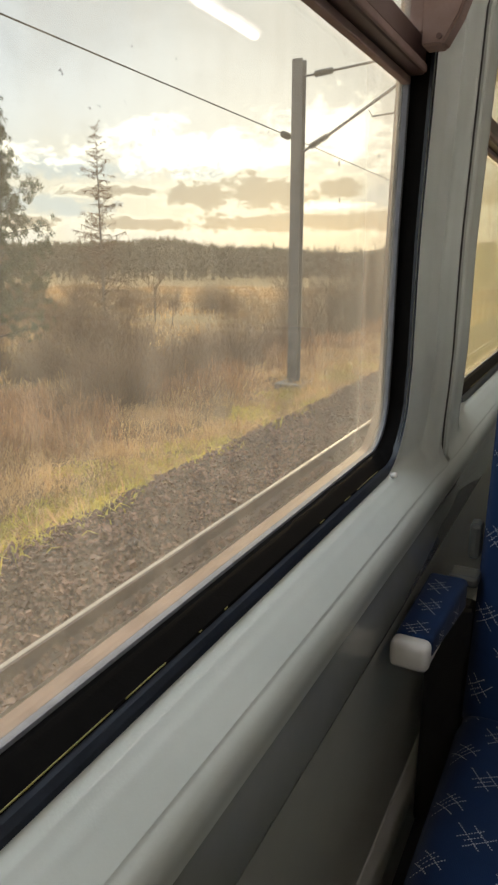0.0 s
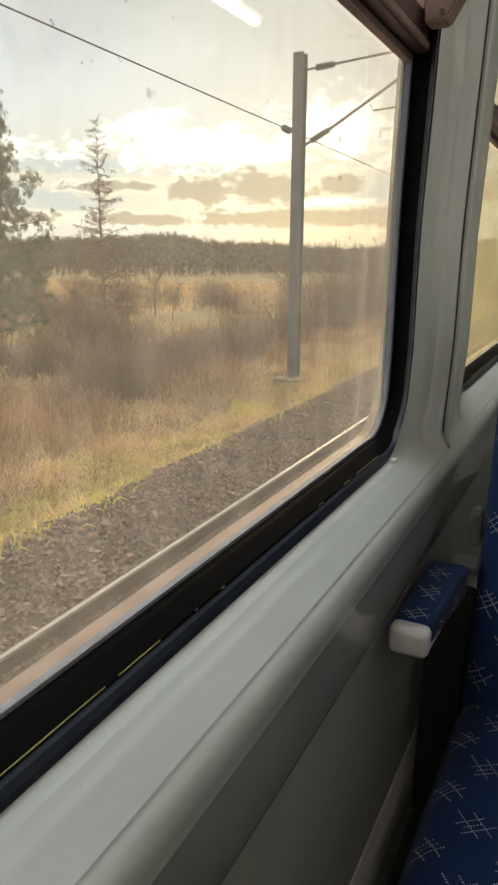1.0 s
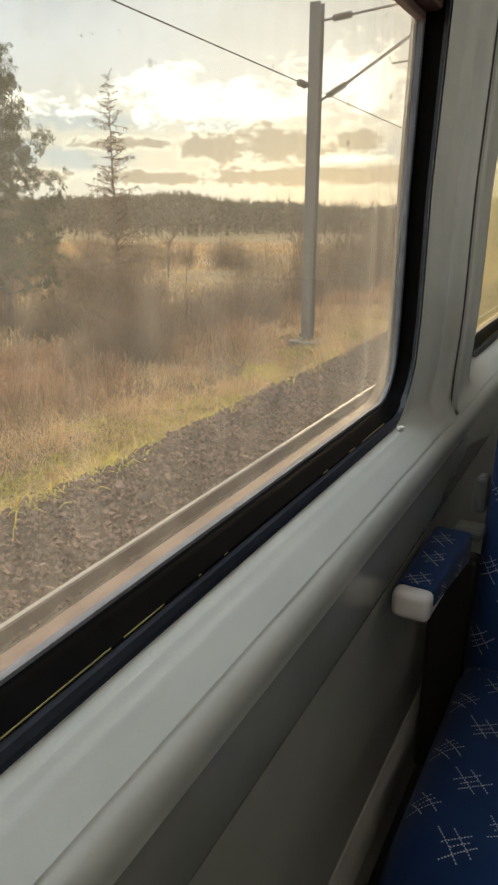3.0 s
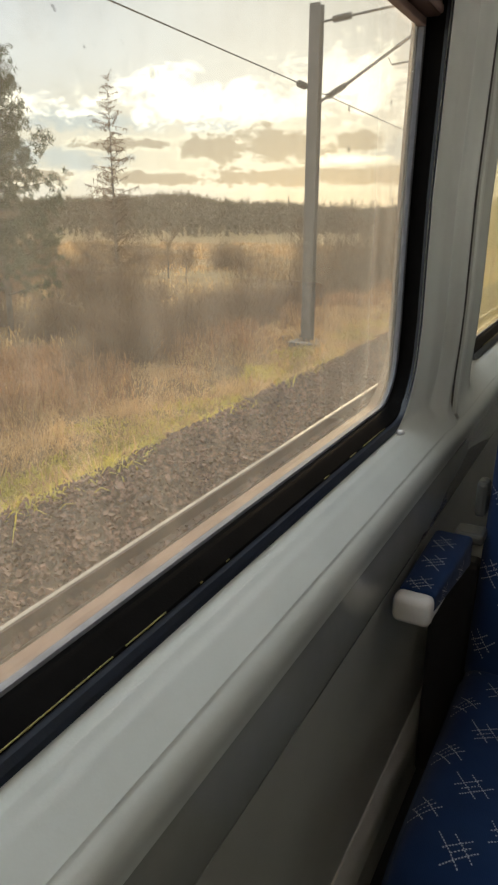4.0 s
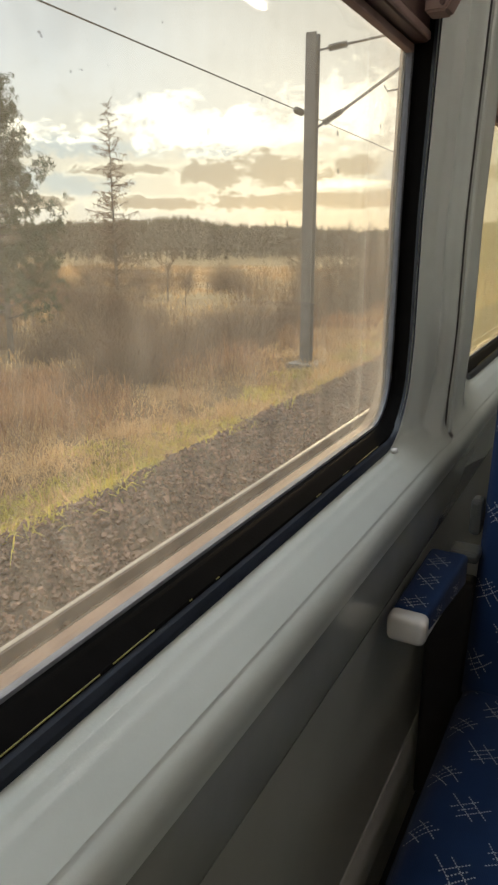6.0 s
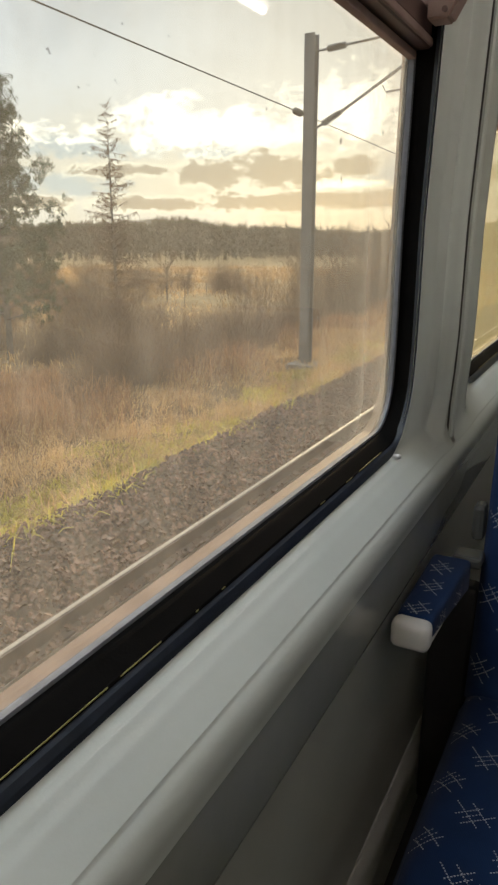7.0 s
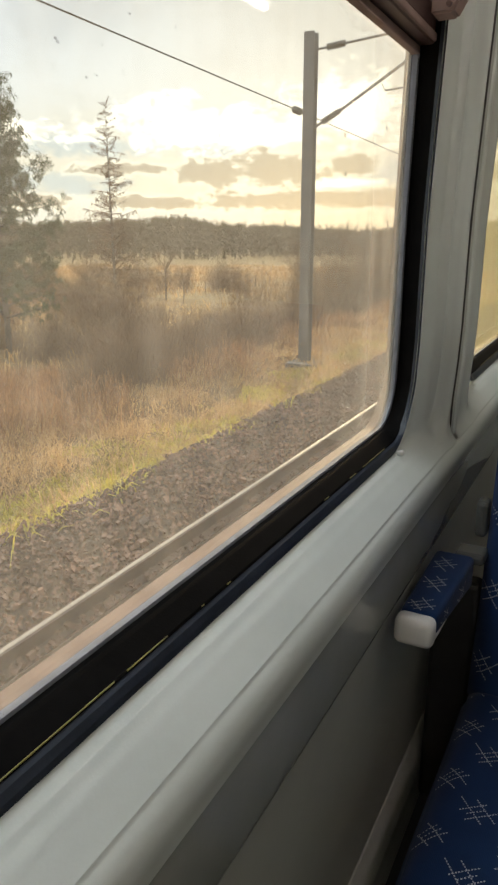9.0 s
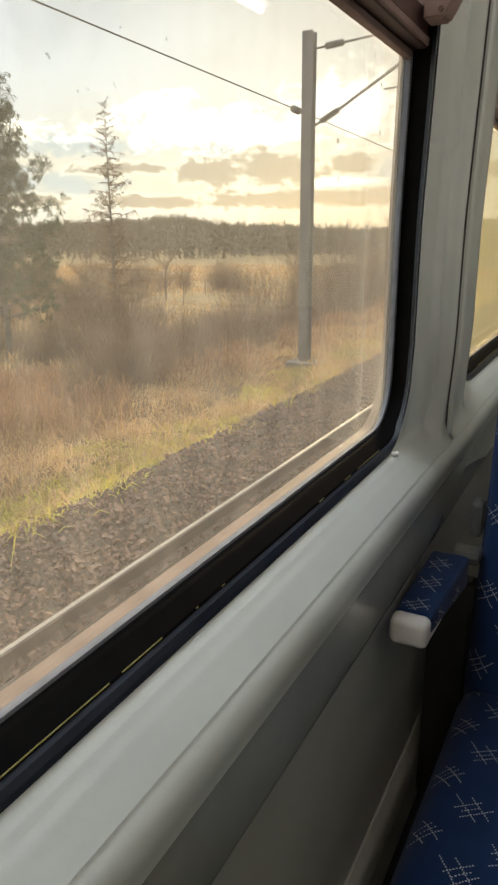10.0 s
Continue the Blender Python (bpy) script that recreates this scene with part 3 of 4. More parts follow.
far_side = thing("wall_right", "plain pale grey carriage wall with windows", "wall", kind="structure")
part("dado", box(2.23, 2.31, -3.2, 4.4, FLOOR_Z, EYE - 0.42), LINING, far_side)
part("cantrail", box(2.23, 2.31, -3.2, 4.4, EYE + 0.666, EYE + 0.96), LINING, far_side)
# unseen far wall left blank but for one window, to cut light inside
edges = [-3.2]
for i in (0,):
    edges += [max(WIN_Y0 + 0.015 + i * PITCH, -3.2), min(WIN_Y1 - 0.015 + i * PITCH, 4.4)]
edges.append(4.4)
for y0, y1 in zip(edges[::2], edges[1::2]):
    if y1 - y0 > 0.02:
        part("pier", box(2.23, 2.31, y0, y1, EYE - 0.42, EYE + 0.666), LINING, far_side)
for i, source in enumerate((first,)):
    twin = copy_thing(source, pose(1.84, 1.025 + source.location.y, 0, 0, 0, 180))
    twin.name = "window_%d" % (4 + i)
tagged(part("wall_rear", box(-0.50, 2.33, -3.26, -3.2, FLOOR_Z, EYE + 1.0), LINING), "plain pale grey carriage bulkhead", "wall", kind="structure")
tagged(part("wall_front", box(-0.50, 2.33, 4.4, 4.46, FLOOR_Z, EYE + 1.0), LINING), "plain pale grey carriage bulkhead", "wall", kind="structure")
# not in view: added to block light as seats across the aisle would
tagged(part("wall_aisle", box(1.02, 1.06, -3.2, 4.4, FLOOR_Z, EYE - 0.16, .008), LOWER), "unseen grey half-height screen added to shade the lower wall", "wall", kind="structure")
light = thing("ceiling_light", "narrow white strip light on the carriage ceiling", "light", "row of ceiling strip lights")
part("housing", box(-.045, .045, -.36, .36, .925, .952, .004), CEIL, light)
part("diffuser", box(-.008, .008, -.31, .33, .902, .926, .004), LAMP, light, "glowing white diffuser")
light.location = (0.59, 2.56, EYE)
for i in (-6, -5, -4, -3, -2, -1):
    copy_thing(light, pose(0.59, 2.56 + 0.92 * i, EYE))


# ---- the facing seat ----
random.seed(4)


class Threads:
    """Short woven dashes laid on a cloth."""

    def __init__(self):
        self.verts, self.faces = [], []

    def dash(self, c, a, b):
        i = len(self.verts)
        self.verts += [c - a - b, c + a - b, c + a + b, c - a + b]
        self.faces.append((i, i + 1, i + 2, i + 3))

    def motif(self, place, size, turn):
        """A hash of two strokes by two; place(s, t) gives the point, and the two ways, on the cloth."""
        strokes = [(0, -0.20, 1.0), (0, 0.16, 0.8), (90, -0.18, 0.85), (90, 0.2, 1.0), (0, -0.02, 0.5)]
        for angle, off, length in strokes:
            a = radians(angle + turn)
            along, across = (math.cos(a), math.sin(a)), (-math.sin(a), math.cos(a))
            slide = random.uniform(-0.12, 0.12) * size
            count = int(length * size / 0.0044)
            for i in range(count):
                s = (i / max(count - 1, 1) - 0.5) * length * size + slide
                got = place(s * along[0] + off * size * across[0], s * along[1] + off * size * across[1])
                if got:
                    p, e1, e2 = got
                    self.dash(p, (e1 * along[0] + e2 * along[1]) * 0.00155, (e1 * across[0] + e2 * across[1]) * 0.0011)


SEAT_Z = EYE - 0.905


def cushion_z(x, y):
    """Crown of the seat cushion, rounding off at its edges."""
    ex = max(0.0, abs(x - 0.035) - 0.185) / 0.05
    ey = max(0.0, 0.86 - y) / 0.07
    return SEAT_Z - 0.028 * min(1, ex * ex) - 0.03 * min(1, ey * ey) - 0.018 * ease((y - 0.8) / 0.5)


def seat():
    s = thing("train_seat", "blue moquette train seat with white woven hash marks", "seat")
    # cushion
    bm = bmesh.new()
    nx, ny = 26, 26
    x0, x1, y0, y1 = -0.20, 0.27, 0.79, 1.36
    top = [[bm.verts.new((x0 + (x1 - x0) * i / nx, y0 + (y1 - y0) * j / ny, cushion_z(x0 + (x1 - x0) * i / nx, y0 + (y1 - y0) * j / ny))) for i in range(nx + 1)] for j in range(ny + 1)]
    for j in range(ny):
        for i in range(nx):
            bm.faces.new((top[j][i], top[j][i + 1], top[j + 1][i + 1], top[j + 1][i]))
    rim = [e for e in bm.edges if len(e.link_faces) == 1]
    for drop, inset in ((0.014, 0.002), (0.022, 0.010)):
        got = bmesh.ops.extrude_edge_only(bm, edges=rim)
        vs = [g for g in got["geom"] if isinstance(g, bmesh.types.BMVert)]
        rim = [g for g in got["geom"] if isinstance(g, bmesh.types.BMEdge)]
        for q in vs:
            q.co.z -= drop
            q.co.x += inset * (1 if q.co.x > 0 else -1) * (1 if drop < 0.05 else -1)
    cushion = part("cushion", bm, MOQ, s, "navy moquette", smooth=True)
    th = Threads()
    step = 0.102
    for q in range(8):
        for r in range(4):
            cx = -0.178 + q * 0.062 + random.uniform(-.004, .004)
            cy = 0.923 + r * 0.149 - (0.074 if q % 2 else 0) + random.uniform(-.005, .005)

            def place(a, c2, cx=cx, cy=cy):
                x, y = cx + a, cy + c2
                if not (-0.197 < x < 0.265 and 0.80 < y < 1.34):
                    return None
                z = cushion_z(x, y)
                e1 = Vector((1, 0, (cushion_z(x + .004, y) - z) / .004)).normalized()
                e2 = Vector((0, 1, (cushion_z(x, y + .004) - z) / .004)).normalized()
                return Vector((x, y, z)) + e1.cross(e2) * 0.0012, e1, e2

            th.motif(place, 0.060, 38 + random.uniform(-6, 6))
    part("woven_pattern", mesh_of("woven_pattern", th.verts, th.faces, THREAD), THREAD, cushion, "pale woven hash marks")["kind"] = "stuff"
    # backrest, leaning back
    lean = 0.16

    def back_point(x, h):
        ex = max(0.0, abs(x - 0.035) - 0.185) / 0.055
        return Vector((x, 1.345 + lean * h + 0.035 * min(1, ex * ex) + 0.02 * math.sin(h * 4.2), SEAT_Z - 0.02 + h))

    bm = bmesh.new()
    nh = 30
    face = [[bm.verts.new(back_point(-0.205 + 0.48 * i / 24, -0.03 + 0.80 * j / nh)) for i in range(25)] for j in range(nh + 1)]
    for j in range(nh):
        for i in range(24):
            bm.faces.new((face[j][i], face[j][i + 1], face[j + 1][i + 1], face[j + 1][i]))
    rim = [e for e in bm.edges if len(e.link_faces) == 1]
    for dy in (0.02, 0.06):
        got = bmesh.ops.extrude_edge_only(bm, edges=rim)
        vs = [g for g in got["geom"] if isinstance(g, bmesh.types.BMVert)]
        rim = [g for g in got["geom"] if isinstance(g, bmesh.types.BMEdge)]
        for q in vs:
            q.co.y += dy
    bmesh.ops.holes_fill(bm, edges=rim)
    rest = part("backrest", bm, MOQ, s, smooth=True)
    th = Threads()
    for r in range(9):
        for q in range(6):
            cx = -0.178 + q * step + (step / 2 if r % 2 else 0) + random.uniform(-.005, .005)
            ch = 0.05 + r * 0.083 + random.uniform(-.005, .005)

            def place(a, c2, cx=cx, ch=ch):
                x, h = cx + a, ch + c2
                if not (-0.203 < x < 0.27 and 0.0 < h < 0.75):
                    return None
                p = back_point(x, h)
                e1, e2 = (back_point(x + .004, h) - p).normalized(), (back_point(x, h + .004) - p).normalized()
                return p + e1.cross(e2) * 0.0012, e1, e2

            th.motif(place, 0.052, 45 + random.uniform(-6, 6))
    part("woven_pattern", mesh_of("woven_pattern", th.verts, th.faces, THREAD), THREAD, rest, "pale woven hash marks")["kind"] = "stuff"
    # shell, base and plinth
    part("back_shell", box(-0.20, 0.27, 1.47, 1.53, SEAT_Z - 0.05, SEAT_Z + 0.72, .02), BLACKP, s, "black moulded shell")
    part("seat_pan", box(-0.172, 0.24, 0.83, 1.42, SEAT_Z - 0.16, SEAT_Z - 0.045, .012), BLACKP, s)
    # black block filling the space between seat and wall
    part("side_shield", box(-0.304, -0.205, 1.415, 1.47, FLOOR_Z + .05, EYE - 0.715, .012), BLACKP, s, "black block between the seat and the wall")
    part("plinth", box(-0.14, 0.22, 0.95, 1.40, FLOOR_Z, SEAT_Z - 0.16, .01), BLACKP, s, "black metal plinth")
    # armrest beside the wall
    arm_x0, arm_x1, top_z = -0.303, -0.234, EYE - 0.638
    side = [(1.10, -.052), (1.15, -.055), (1.22, -.061), (1.30, -.069), (1.40, -.080), (1.40, -.018), (1.10, -.018)]
    bm = bmesh.new()
    ends = [[bm.verts.new((x, y, top_z + z)) for y, z in side] for x in (arm_x0 + .006, arm_x1 - .001)]
    bm.faces.new(ends[0]), bm.faces.new(ends[1][::-1])
    for k in range(len(side)):
        bm.faces.new((ends[0][k], ends[0][(k + 1) % 7], ends[1][(k + 1) % 7], ends[1][k]))
    bmesh.ops.bevel(bm, geom=bm.edges[:], offset=0.003, segments=2, affect="EDGES")
    arm = part("armrest", bm, CAP, s, "white plastic armrest carrier")
    bm = box(arm_x0 + .002, arm_x1 + .001, 1.115, 1.398, top_z - .043, top_z, .011, 4)
    for q in bm.verts:
        k = (q.co.y - 1.115) / .283
        if q.co.z < top_z - .02:
            q.co.z -= .030 * k
        if q.co.x > -.268:
            q.co.x += .014 * k
    part("pad", bm, MOQ, arm, "navy moquette armrest pad", smooth=True)
    bm = box(arm_x0, arm_x1 + .002, 1.082, 1.122, top_z - .056, top_z - .001, .014, 4)
    part("end_cap", bm, CAP, arm, "rounded white plastic end cap", smooth=True)
    th = Threads()
    for cx, cy in ((-0.268, 1.145), (-0.262, 1.24), (-0.272, 1.33)):
        def place(a, c2, cx=cx, cy=cy):
            x, y = cx + a, cy + c2
            if not (arm_x0 + .012 < x < arm_x1 - .010 and 1.12 < y < 1.38):
                return None
            return Vector((x, y, top_z + .0012)), Vector((1, 0, 0)), Vector((0, 1, 0))

        th.motif(place, 0.06, 40)
    for cy in (1.17, 1.29):
        def place(a, c2, cy=cy):
            y, z = cy + a, top_z - .024 - .1 * (cy - 1.115) + c2
            k = (y - 1.115) / .283
            if not (1.125 < y < 1.38 and top_z - .032 - .03 * k < z < top_z - .010):
                return None
            return Vector((arm_x1 + .0024 + .014 * k, y, z)), Vector((0, 1, 0)), Vector((0, 0, 1))

        th.motif(place, 0.055, 60)
    part("woven_pattern", mesh_of("woven_pattern", th.verts, th.faces, THREAD), THREAD, arm, "pale woven hash marks")["kind"] = "stuff"
    part("arm_bracket", box(-0.262, -0.200, 1.392, 1.45, top_z - .022, top_z + .004, .008), HINGE, s, "grey metal bracket")
    part("arm_bracket", box(-0.234, -0.208, 1.44, 1.485, EYE - .615, EYE - .532, .010), HINGE, s, "grey rounded hinge cover")
    return s


seat()

window_seat = bpy.data.objects["train_seat"]
tagged(window_seat, group="block of four seats")
# unseen copies beside and behind, added to keep light off the wall
copy_thing(window_seat, pose(0.485, 0, 0))
copy_thing(window_seat, pose(0.07, 3.12, 0, 0, 0, 180))
copy_thing(window_seat, pose(0.555, 3.12, 0, 0, 0, 180))


# ---- outside ----
random.seed(11)
rng = np.random.default_rng(5)


def wave(x, y, s, seed):
    return noise.noise(Vector((x * s + seed, y * s - seed, seed * 0.37)))


def ground_z(x, y):
    """Height of the land above the rail head: formation, bank, low field and wooded rise."""
    if x > -4.6:
        z = -0.17
    else:
        z = -0.17 - 0.25 * ease((-4.6 - x) / 0.7)
        z += 0.26 * wave(x, y, 0.75, 3) * ease((-5 - x) / 1.5)
        z -= 1.7 * ease((-7.5 - x) / 6.0)
        z += 0.25 * wave(x, y, 0.12, 7) * ease((-9 - x) / 6)
        r = math.hypot(x, y)
        z += 0.6 * wave(x, y, 0.02, 9) * ease((r - 30) / 60)
        az = math.degrees(math.atan2(-x, max(y, 1.0)))
        z += (4.5 * math.exp(-((az - 34) / 5) ** 2) - 4.0 * math.exp(-((az - 20) / 3.5) ** 2) + 3.0 * wave(az, 0, 0.35, 6)) * ease((r - 220) / 250)
        z += (9.0 + 9.0 * wave(x, y, 0.0045, 2) + 0.008 * max(0, -x - 100)) * ease((r - 150) / 420)
    if x > 8:
        z -= 1.5 * ease((x - 8) / 6)
    return z


def graded(lo, hi, fine_lo, fine_hi, step, grow):
    """Steps that are small near the track and grow with distance."""
    c = list(np.arange(fine_lo, fine_hi + 1e-6, step))
    d, p = step, fine_hi
    while p < hi:
        d *= grow
        p += d
        c.append(p)
    d, p = step, fine_lo
    while p > lo:
        d *= grow
        p -= d
        c.insert(0, p)
    return c


xs, ys = graded(-2600, 300, -14, 3, 0.22, 1.09), graded(-600, 3200, 0, 24, 0.4, 1.08)
verts = [(x, y, ground_z(x, y)) for y in ys for x in xs]
w = len(xs)
faces = [(j * w + i, j * w + i + 1, (j + 1) * w + i + 1, (j + 1) * w + i) for j in range(len(ys) - 1) for i in range(w - 1)]
tagged(part("ground", mesh_of("ground", verts, faces, GROUND, True), GROUND), "winter lineside ground running to a wooded rise", "ground", kind="structure")


def rail_profile(x):
    half = [(0.070, -0.159), (0.070, -0.150), (0.012, -0.132), (0.009, -0.045), (0.034, -0.036), (0.036, -0.008)]
    return [(x + a, z) for a, z in half] + [(x - a, z) for a, z in half[::-1]]


def track(name, centre, label):
    t = thing(name, label, "railway track", kind="structure")
    for side in (-0.752, 0.752):
        rail = part("rail", extrude_y(rail_profile(centre + side), -40, 160, 1, True), RAILWEB, t, "rusty steel rail")
        part("rail_head", extrude_y([(centre + side - .019, -.002), (centre + side - .013, .0008), (centre + side, .002), (centre + side + .013, .0008), (centre + side + .019, -.002)], -40, 160), RAILTOP, rail, "polished running surface")
    bm = box(-1.25, 1.25, -0.13, 0.13, -0.38, -0.158, 0.02, 1)
    first = part("sleeper", bm, CONCRETE, t, "stained concrete sleeper")
    first.location = (centre, -6.0, 0)
    for i in range(1, 75):
        s = part("sleeper", first.data, CONCRETE, t)
        s.location = (centre, -6.0 + 0.65 * i, random.uniform(-.026, -.016))
    return t


track("track_far", -2.42, "running line with rusty rails on concrete sleepers in ballast")
track("track_near", 0.92, "running line below the carriage on concrete sleepers")


def scatter_stones(count, x0, x1, y0, y1):
    """Angular stones, joined into one sheet of ballast."""
    base_v = np.array([(x, y, z) for x in (-1, 1) for y in (-1, 1) for z in (-1, 1)], float)
    base_f = np.array([(0, 1, 3, 2), (4, 6, 7, 5), (0, 4, 5, 1), (2, 3, 7, 6), (0, 2, 6, 4), (1, 5, 7, 3)])
    vs, fs = [], []
    for k in range(count):
        y = y0 + (y1 - y0) * rng.random() ** 1.6
        x = x0 + (x1 - x0) * rng.random()
        size = rng.uniform(0.011, 0.026) * (1 if rng.random() > .05 else 1.6)
        m = np.array(Euler(rng.uniform(0, 6.28, 3)).to_matrix())
        p = (base_v * rng.uniform(.45, 1.1, (8, 1)) * rng.uniform(.55, 1.2, 3)) @ m * size
        p += (x, y, ground_z(x, y) + size * rng.uniform(0.1, 1.3) + 0.015)
        fs.append(base_f + 8 * k)
        vs.append(p)
    return np.concatenate(vs).tolist(), np.concatenate(fs).tolist()


v, q = scatter_stones(34000, -5.3, -1.9, 0.5, 34)
v2, q2 = scatter_stones(5000, -5.1, -0.6, -5.0, 0.5)
q += [[i + len(v) for i in f] for f in q2]
v += v2
tagged(part("ballast", mesh_of("ballast", v, q, BALLAST), BALLAST), "loose brown-grey granite ballast beside the rails", "ballast", kind="stuff")


def blades(count, where, h0, h1, lean, width, comb=0.10):
    """Grass blades: bent strips of two quads, all leaning a little the same way."""
    spots = np.array([(x, y, ground_z(x, y) - 0.02, s) for x, y, s in (where() for _ in range(count))])
    size = spots[:, 3:4]
    h = rng.uniform(h0, h1, (count, 1)) * size
    a = rng.uniform(0, 6.283, count)
    b2 = rng.normal(0, lean, (count, 2)) + (comb, 0.0)
    thick = width * size * rng.uniform(.6, 1.4, (count, 1)) * (1 + spots[:, 1:2] / 30)
    c = np.stack((np.cos(a), np.sin(a), np.zeros(count)), 1) * thick
    p0 = spots[:, :3]
    p1 = p0 + np.concatenate((b2 * h * .4, h * .6), 1)
    droop = np.maximum(.35, 1 - .5 * np.hypot(b2[:, 0], b2[:, 1]))[:, None]
    p2 = p0 + np.concatenate((b2 * h * 1.1, h * droop), 1)
    verts = np.stack((p0 - c, p0 + c, p1 + c * .7, p1 - c * .7, p2), 1).reshape(-1, 3)
    i = np.arange(count) * 5
    faces = [None] * (2 * count)
    faces[0::2] = np.stack((i, i + 1, i + 2, i + 3), 1).tolist()
    faces[1::2] = np.stack((i + 3, i + 2, i + 4), 1).tolist()
    return verts.tolist(), faces


def clumped(x0, x1, y0, y1, n_clumps, spread, sizes=(0.6, 1.3), patchy=False, seed=13, power=1.5):
    centres = [(rng.uniform(x0, x1), y0 + (y1 - y0) * rng.random() ** power, rng.uniform(*sizes)) for _ in range(n_clumps)]

    def where():
        while True:
            cx, cy, s = centres[int(rng.integers(len(centres)))]
            x, y = cx + rng.normal(0, spread), cy + rng.normal(0, spread * 1.4)
            if not patchy or wave(x, y, 0.55, seed) + 0.25 * wave(x, y, 2.0, 4) > 0.0 - 0.18 * (x < -5.2):
                return x, y, s
    return where


v, q = blades(90000, clumped(-9.5, -5.2, 1.5, 46, 1500, 0.20, (0.4, 1.4)), 0.10, 0.34, 0.8, 0.0045)
v2, q2 = blades(16000, clumped(-5.6, -4.9, 1.5, 46, 420, 0.12, (0.4, 1.0)), 0.10, 0.30, 0.9, 0.0045)
q += [tuple(i + len(v) for i in f) for f in q2]
v += v2
tagged(part("dry_grass", mesh_of("dry_grass", v, q, GRASSDRY), GRASSDRY), "long straw-coloured winter grass on the railway bank", "grass", kind="stuff")
v, q = blades(34000, clumped(-6.3, -4.8, 1.5, 50, 250, 0.20, (0.5, 1.7), True), 0.05, 0.16, 0.8, 0.006)
tagged(part("green_grass", mesh_of("green_grass", v, q, GRASSGREEN), GRASSGREEN), "low yellow-green moss and grass along the ballast edge", "grass", kind="stuff")
v, q = blades(80000, clumped(-17.0, -7.2, 2, 62, 1500, 0.40, (0.6, 1.35), True, 29, 1.25), 0.30, 0.80, 0.42, 0.0060)
tagged(part("rust_grass", mesh_of("rust_grass", v, q, GRASSRUST), GRASSRUST), "tall rust-brown dead grass below the bank", "grass", kind="stuff")
v, q = blades(42000, clumped(-85, -15, 10, 100, 2600, 0.9, (0.7, 1.5)), 0.20, 0.52, 0.5, 0.012)
tagged(part("field_grass", mesh_of("field_grass", v, q, GRASSDRY), GRASSDRY), "rough pale golden grass in the low field", "grass", kind="stuff")


# woody plants
class Wood:
    """Tapering limbs of three sides, gathered into one mesh."""

    def __init__(self):
        self.verts, self.faces = [], []

    def limb(self, p, q, r0, r1):
        t = (q - p).normalized()
        a = t.orthogonal().normalized()
        c = t.cross(a)
        i = len(self.verts)
        for o, r in ((p, r0), (q, r1)):
            for k in range(3):
                self.verts.append(o + r * (math.cos(2.094 * k) * a + math.sin(2.094 * k) * c))
        for k in range(3):
            self.faces.append((i + k, i + (k + 1) % 3, i + 3 + (k + 1) % 3, i + 3 + k))

    def twig(self, p, q, r):
        t = (q - p).normalized()
        a = t.orthogonal().normalized() * r
        i = len(self.verts)
        self.verts += [p - a, p + a, q]
        self.faces.append((i, i + 1, i + 2))

    def mesh(self, name, mat):
        return mesh_of(name, self.verts, self.faces, mat)


def some_way(up=0.0):
    while True:
        d = Vector((random.uniform(-1, 1), random.uniform(-1, 1), random.uniform(-1, 1)))
        if 0.1 < d.length < 1:
            d.normalize()
            d.z += up
            return d.normalized()


def bare_tree(height, limbs=9, twigs=10, depth=3, spread=0.75):
    """A leafless tree: trunk wood and a crown of branches and twigs."""
    trunk, crown = Wood(), Wood()
    r = height * 0.018
    p = Vector((0, 0, -0.3))
    points = [p.copy()]
    for i in range(6):
        p = p + Vector((random.uniform(-.06, .06) * height * .3, random.uniform(-.06, .06) * height * .3, height / 7.5))
        points.append(p.copy())
    for i, (a, c) in enumerate(zip(points, points[1:])):
        trunk.limb(a, c, r * (1 - i / 7), r * (1 - (i + 1) / 7))

    def grow(start, d, length, radius, level):
        bend = (d + 0.35 * some_way(0.4)).normalized()
        mid = start + d * length * .5
        end = mid + bend * length * .5
        crown.limb(start, mid, radius, radius * .75), crown.limb(mid, end, radius * .75, radius * .45)
        if level == 0:
            for _ in range(twigs):
                o = start.lerp(end, random.random())
                crown.twig(o, o + (bend + 0.9 * some_way(0.3)).normalized() * length * random.uniform(.5, 1.0), radius * .32)
            return
        for _ in range(3):
            o = start.lerp(end, random.uniform(.4, 1.0))
            grow(o, (bend + spread * some_way(0.35)).normalized(), length * random.uniform(.5, .75), radius * .5, level - 1)

    for i in range(limbs):
        k = random.uniform(2.0, 6.0)
        o = points[int(k)].lerp(points[min(int(k) + 1, 6)], k - int(k))
        grow(o, (some_way() * Vector((1, 1, 0.3)) + Vector((0, 0, random.uniform(.5, 1.2)))).normalized(), height * random.uniform(.16, .28), r * .4, depth - 1)
    grow(points[-1], Vector((0, 0, 1)), height * .2, r * .3, depth - 1)
    return trunk.mesh("trunk", BARK), crown.mesh("crown", TWIG)


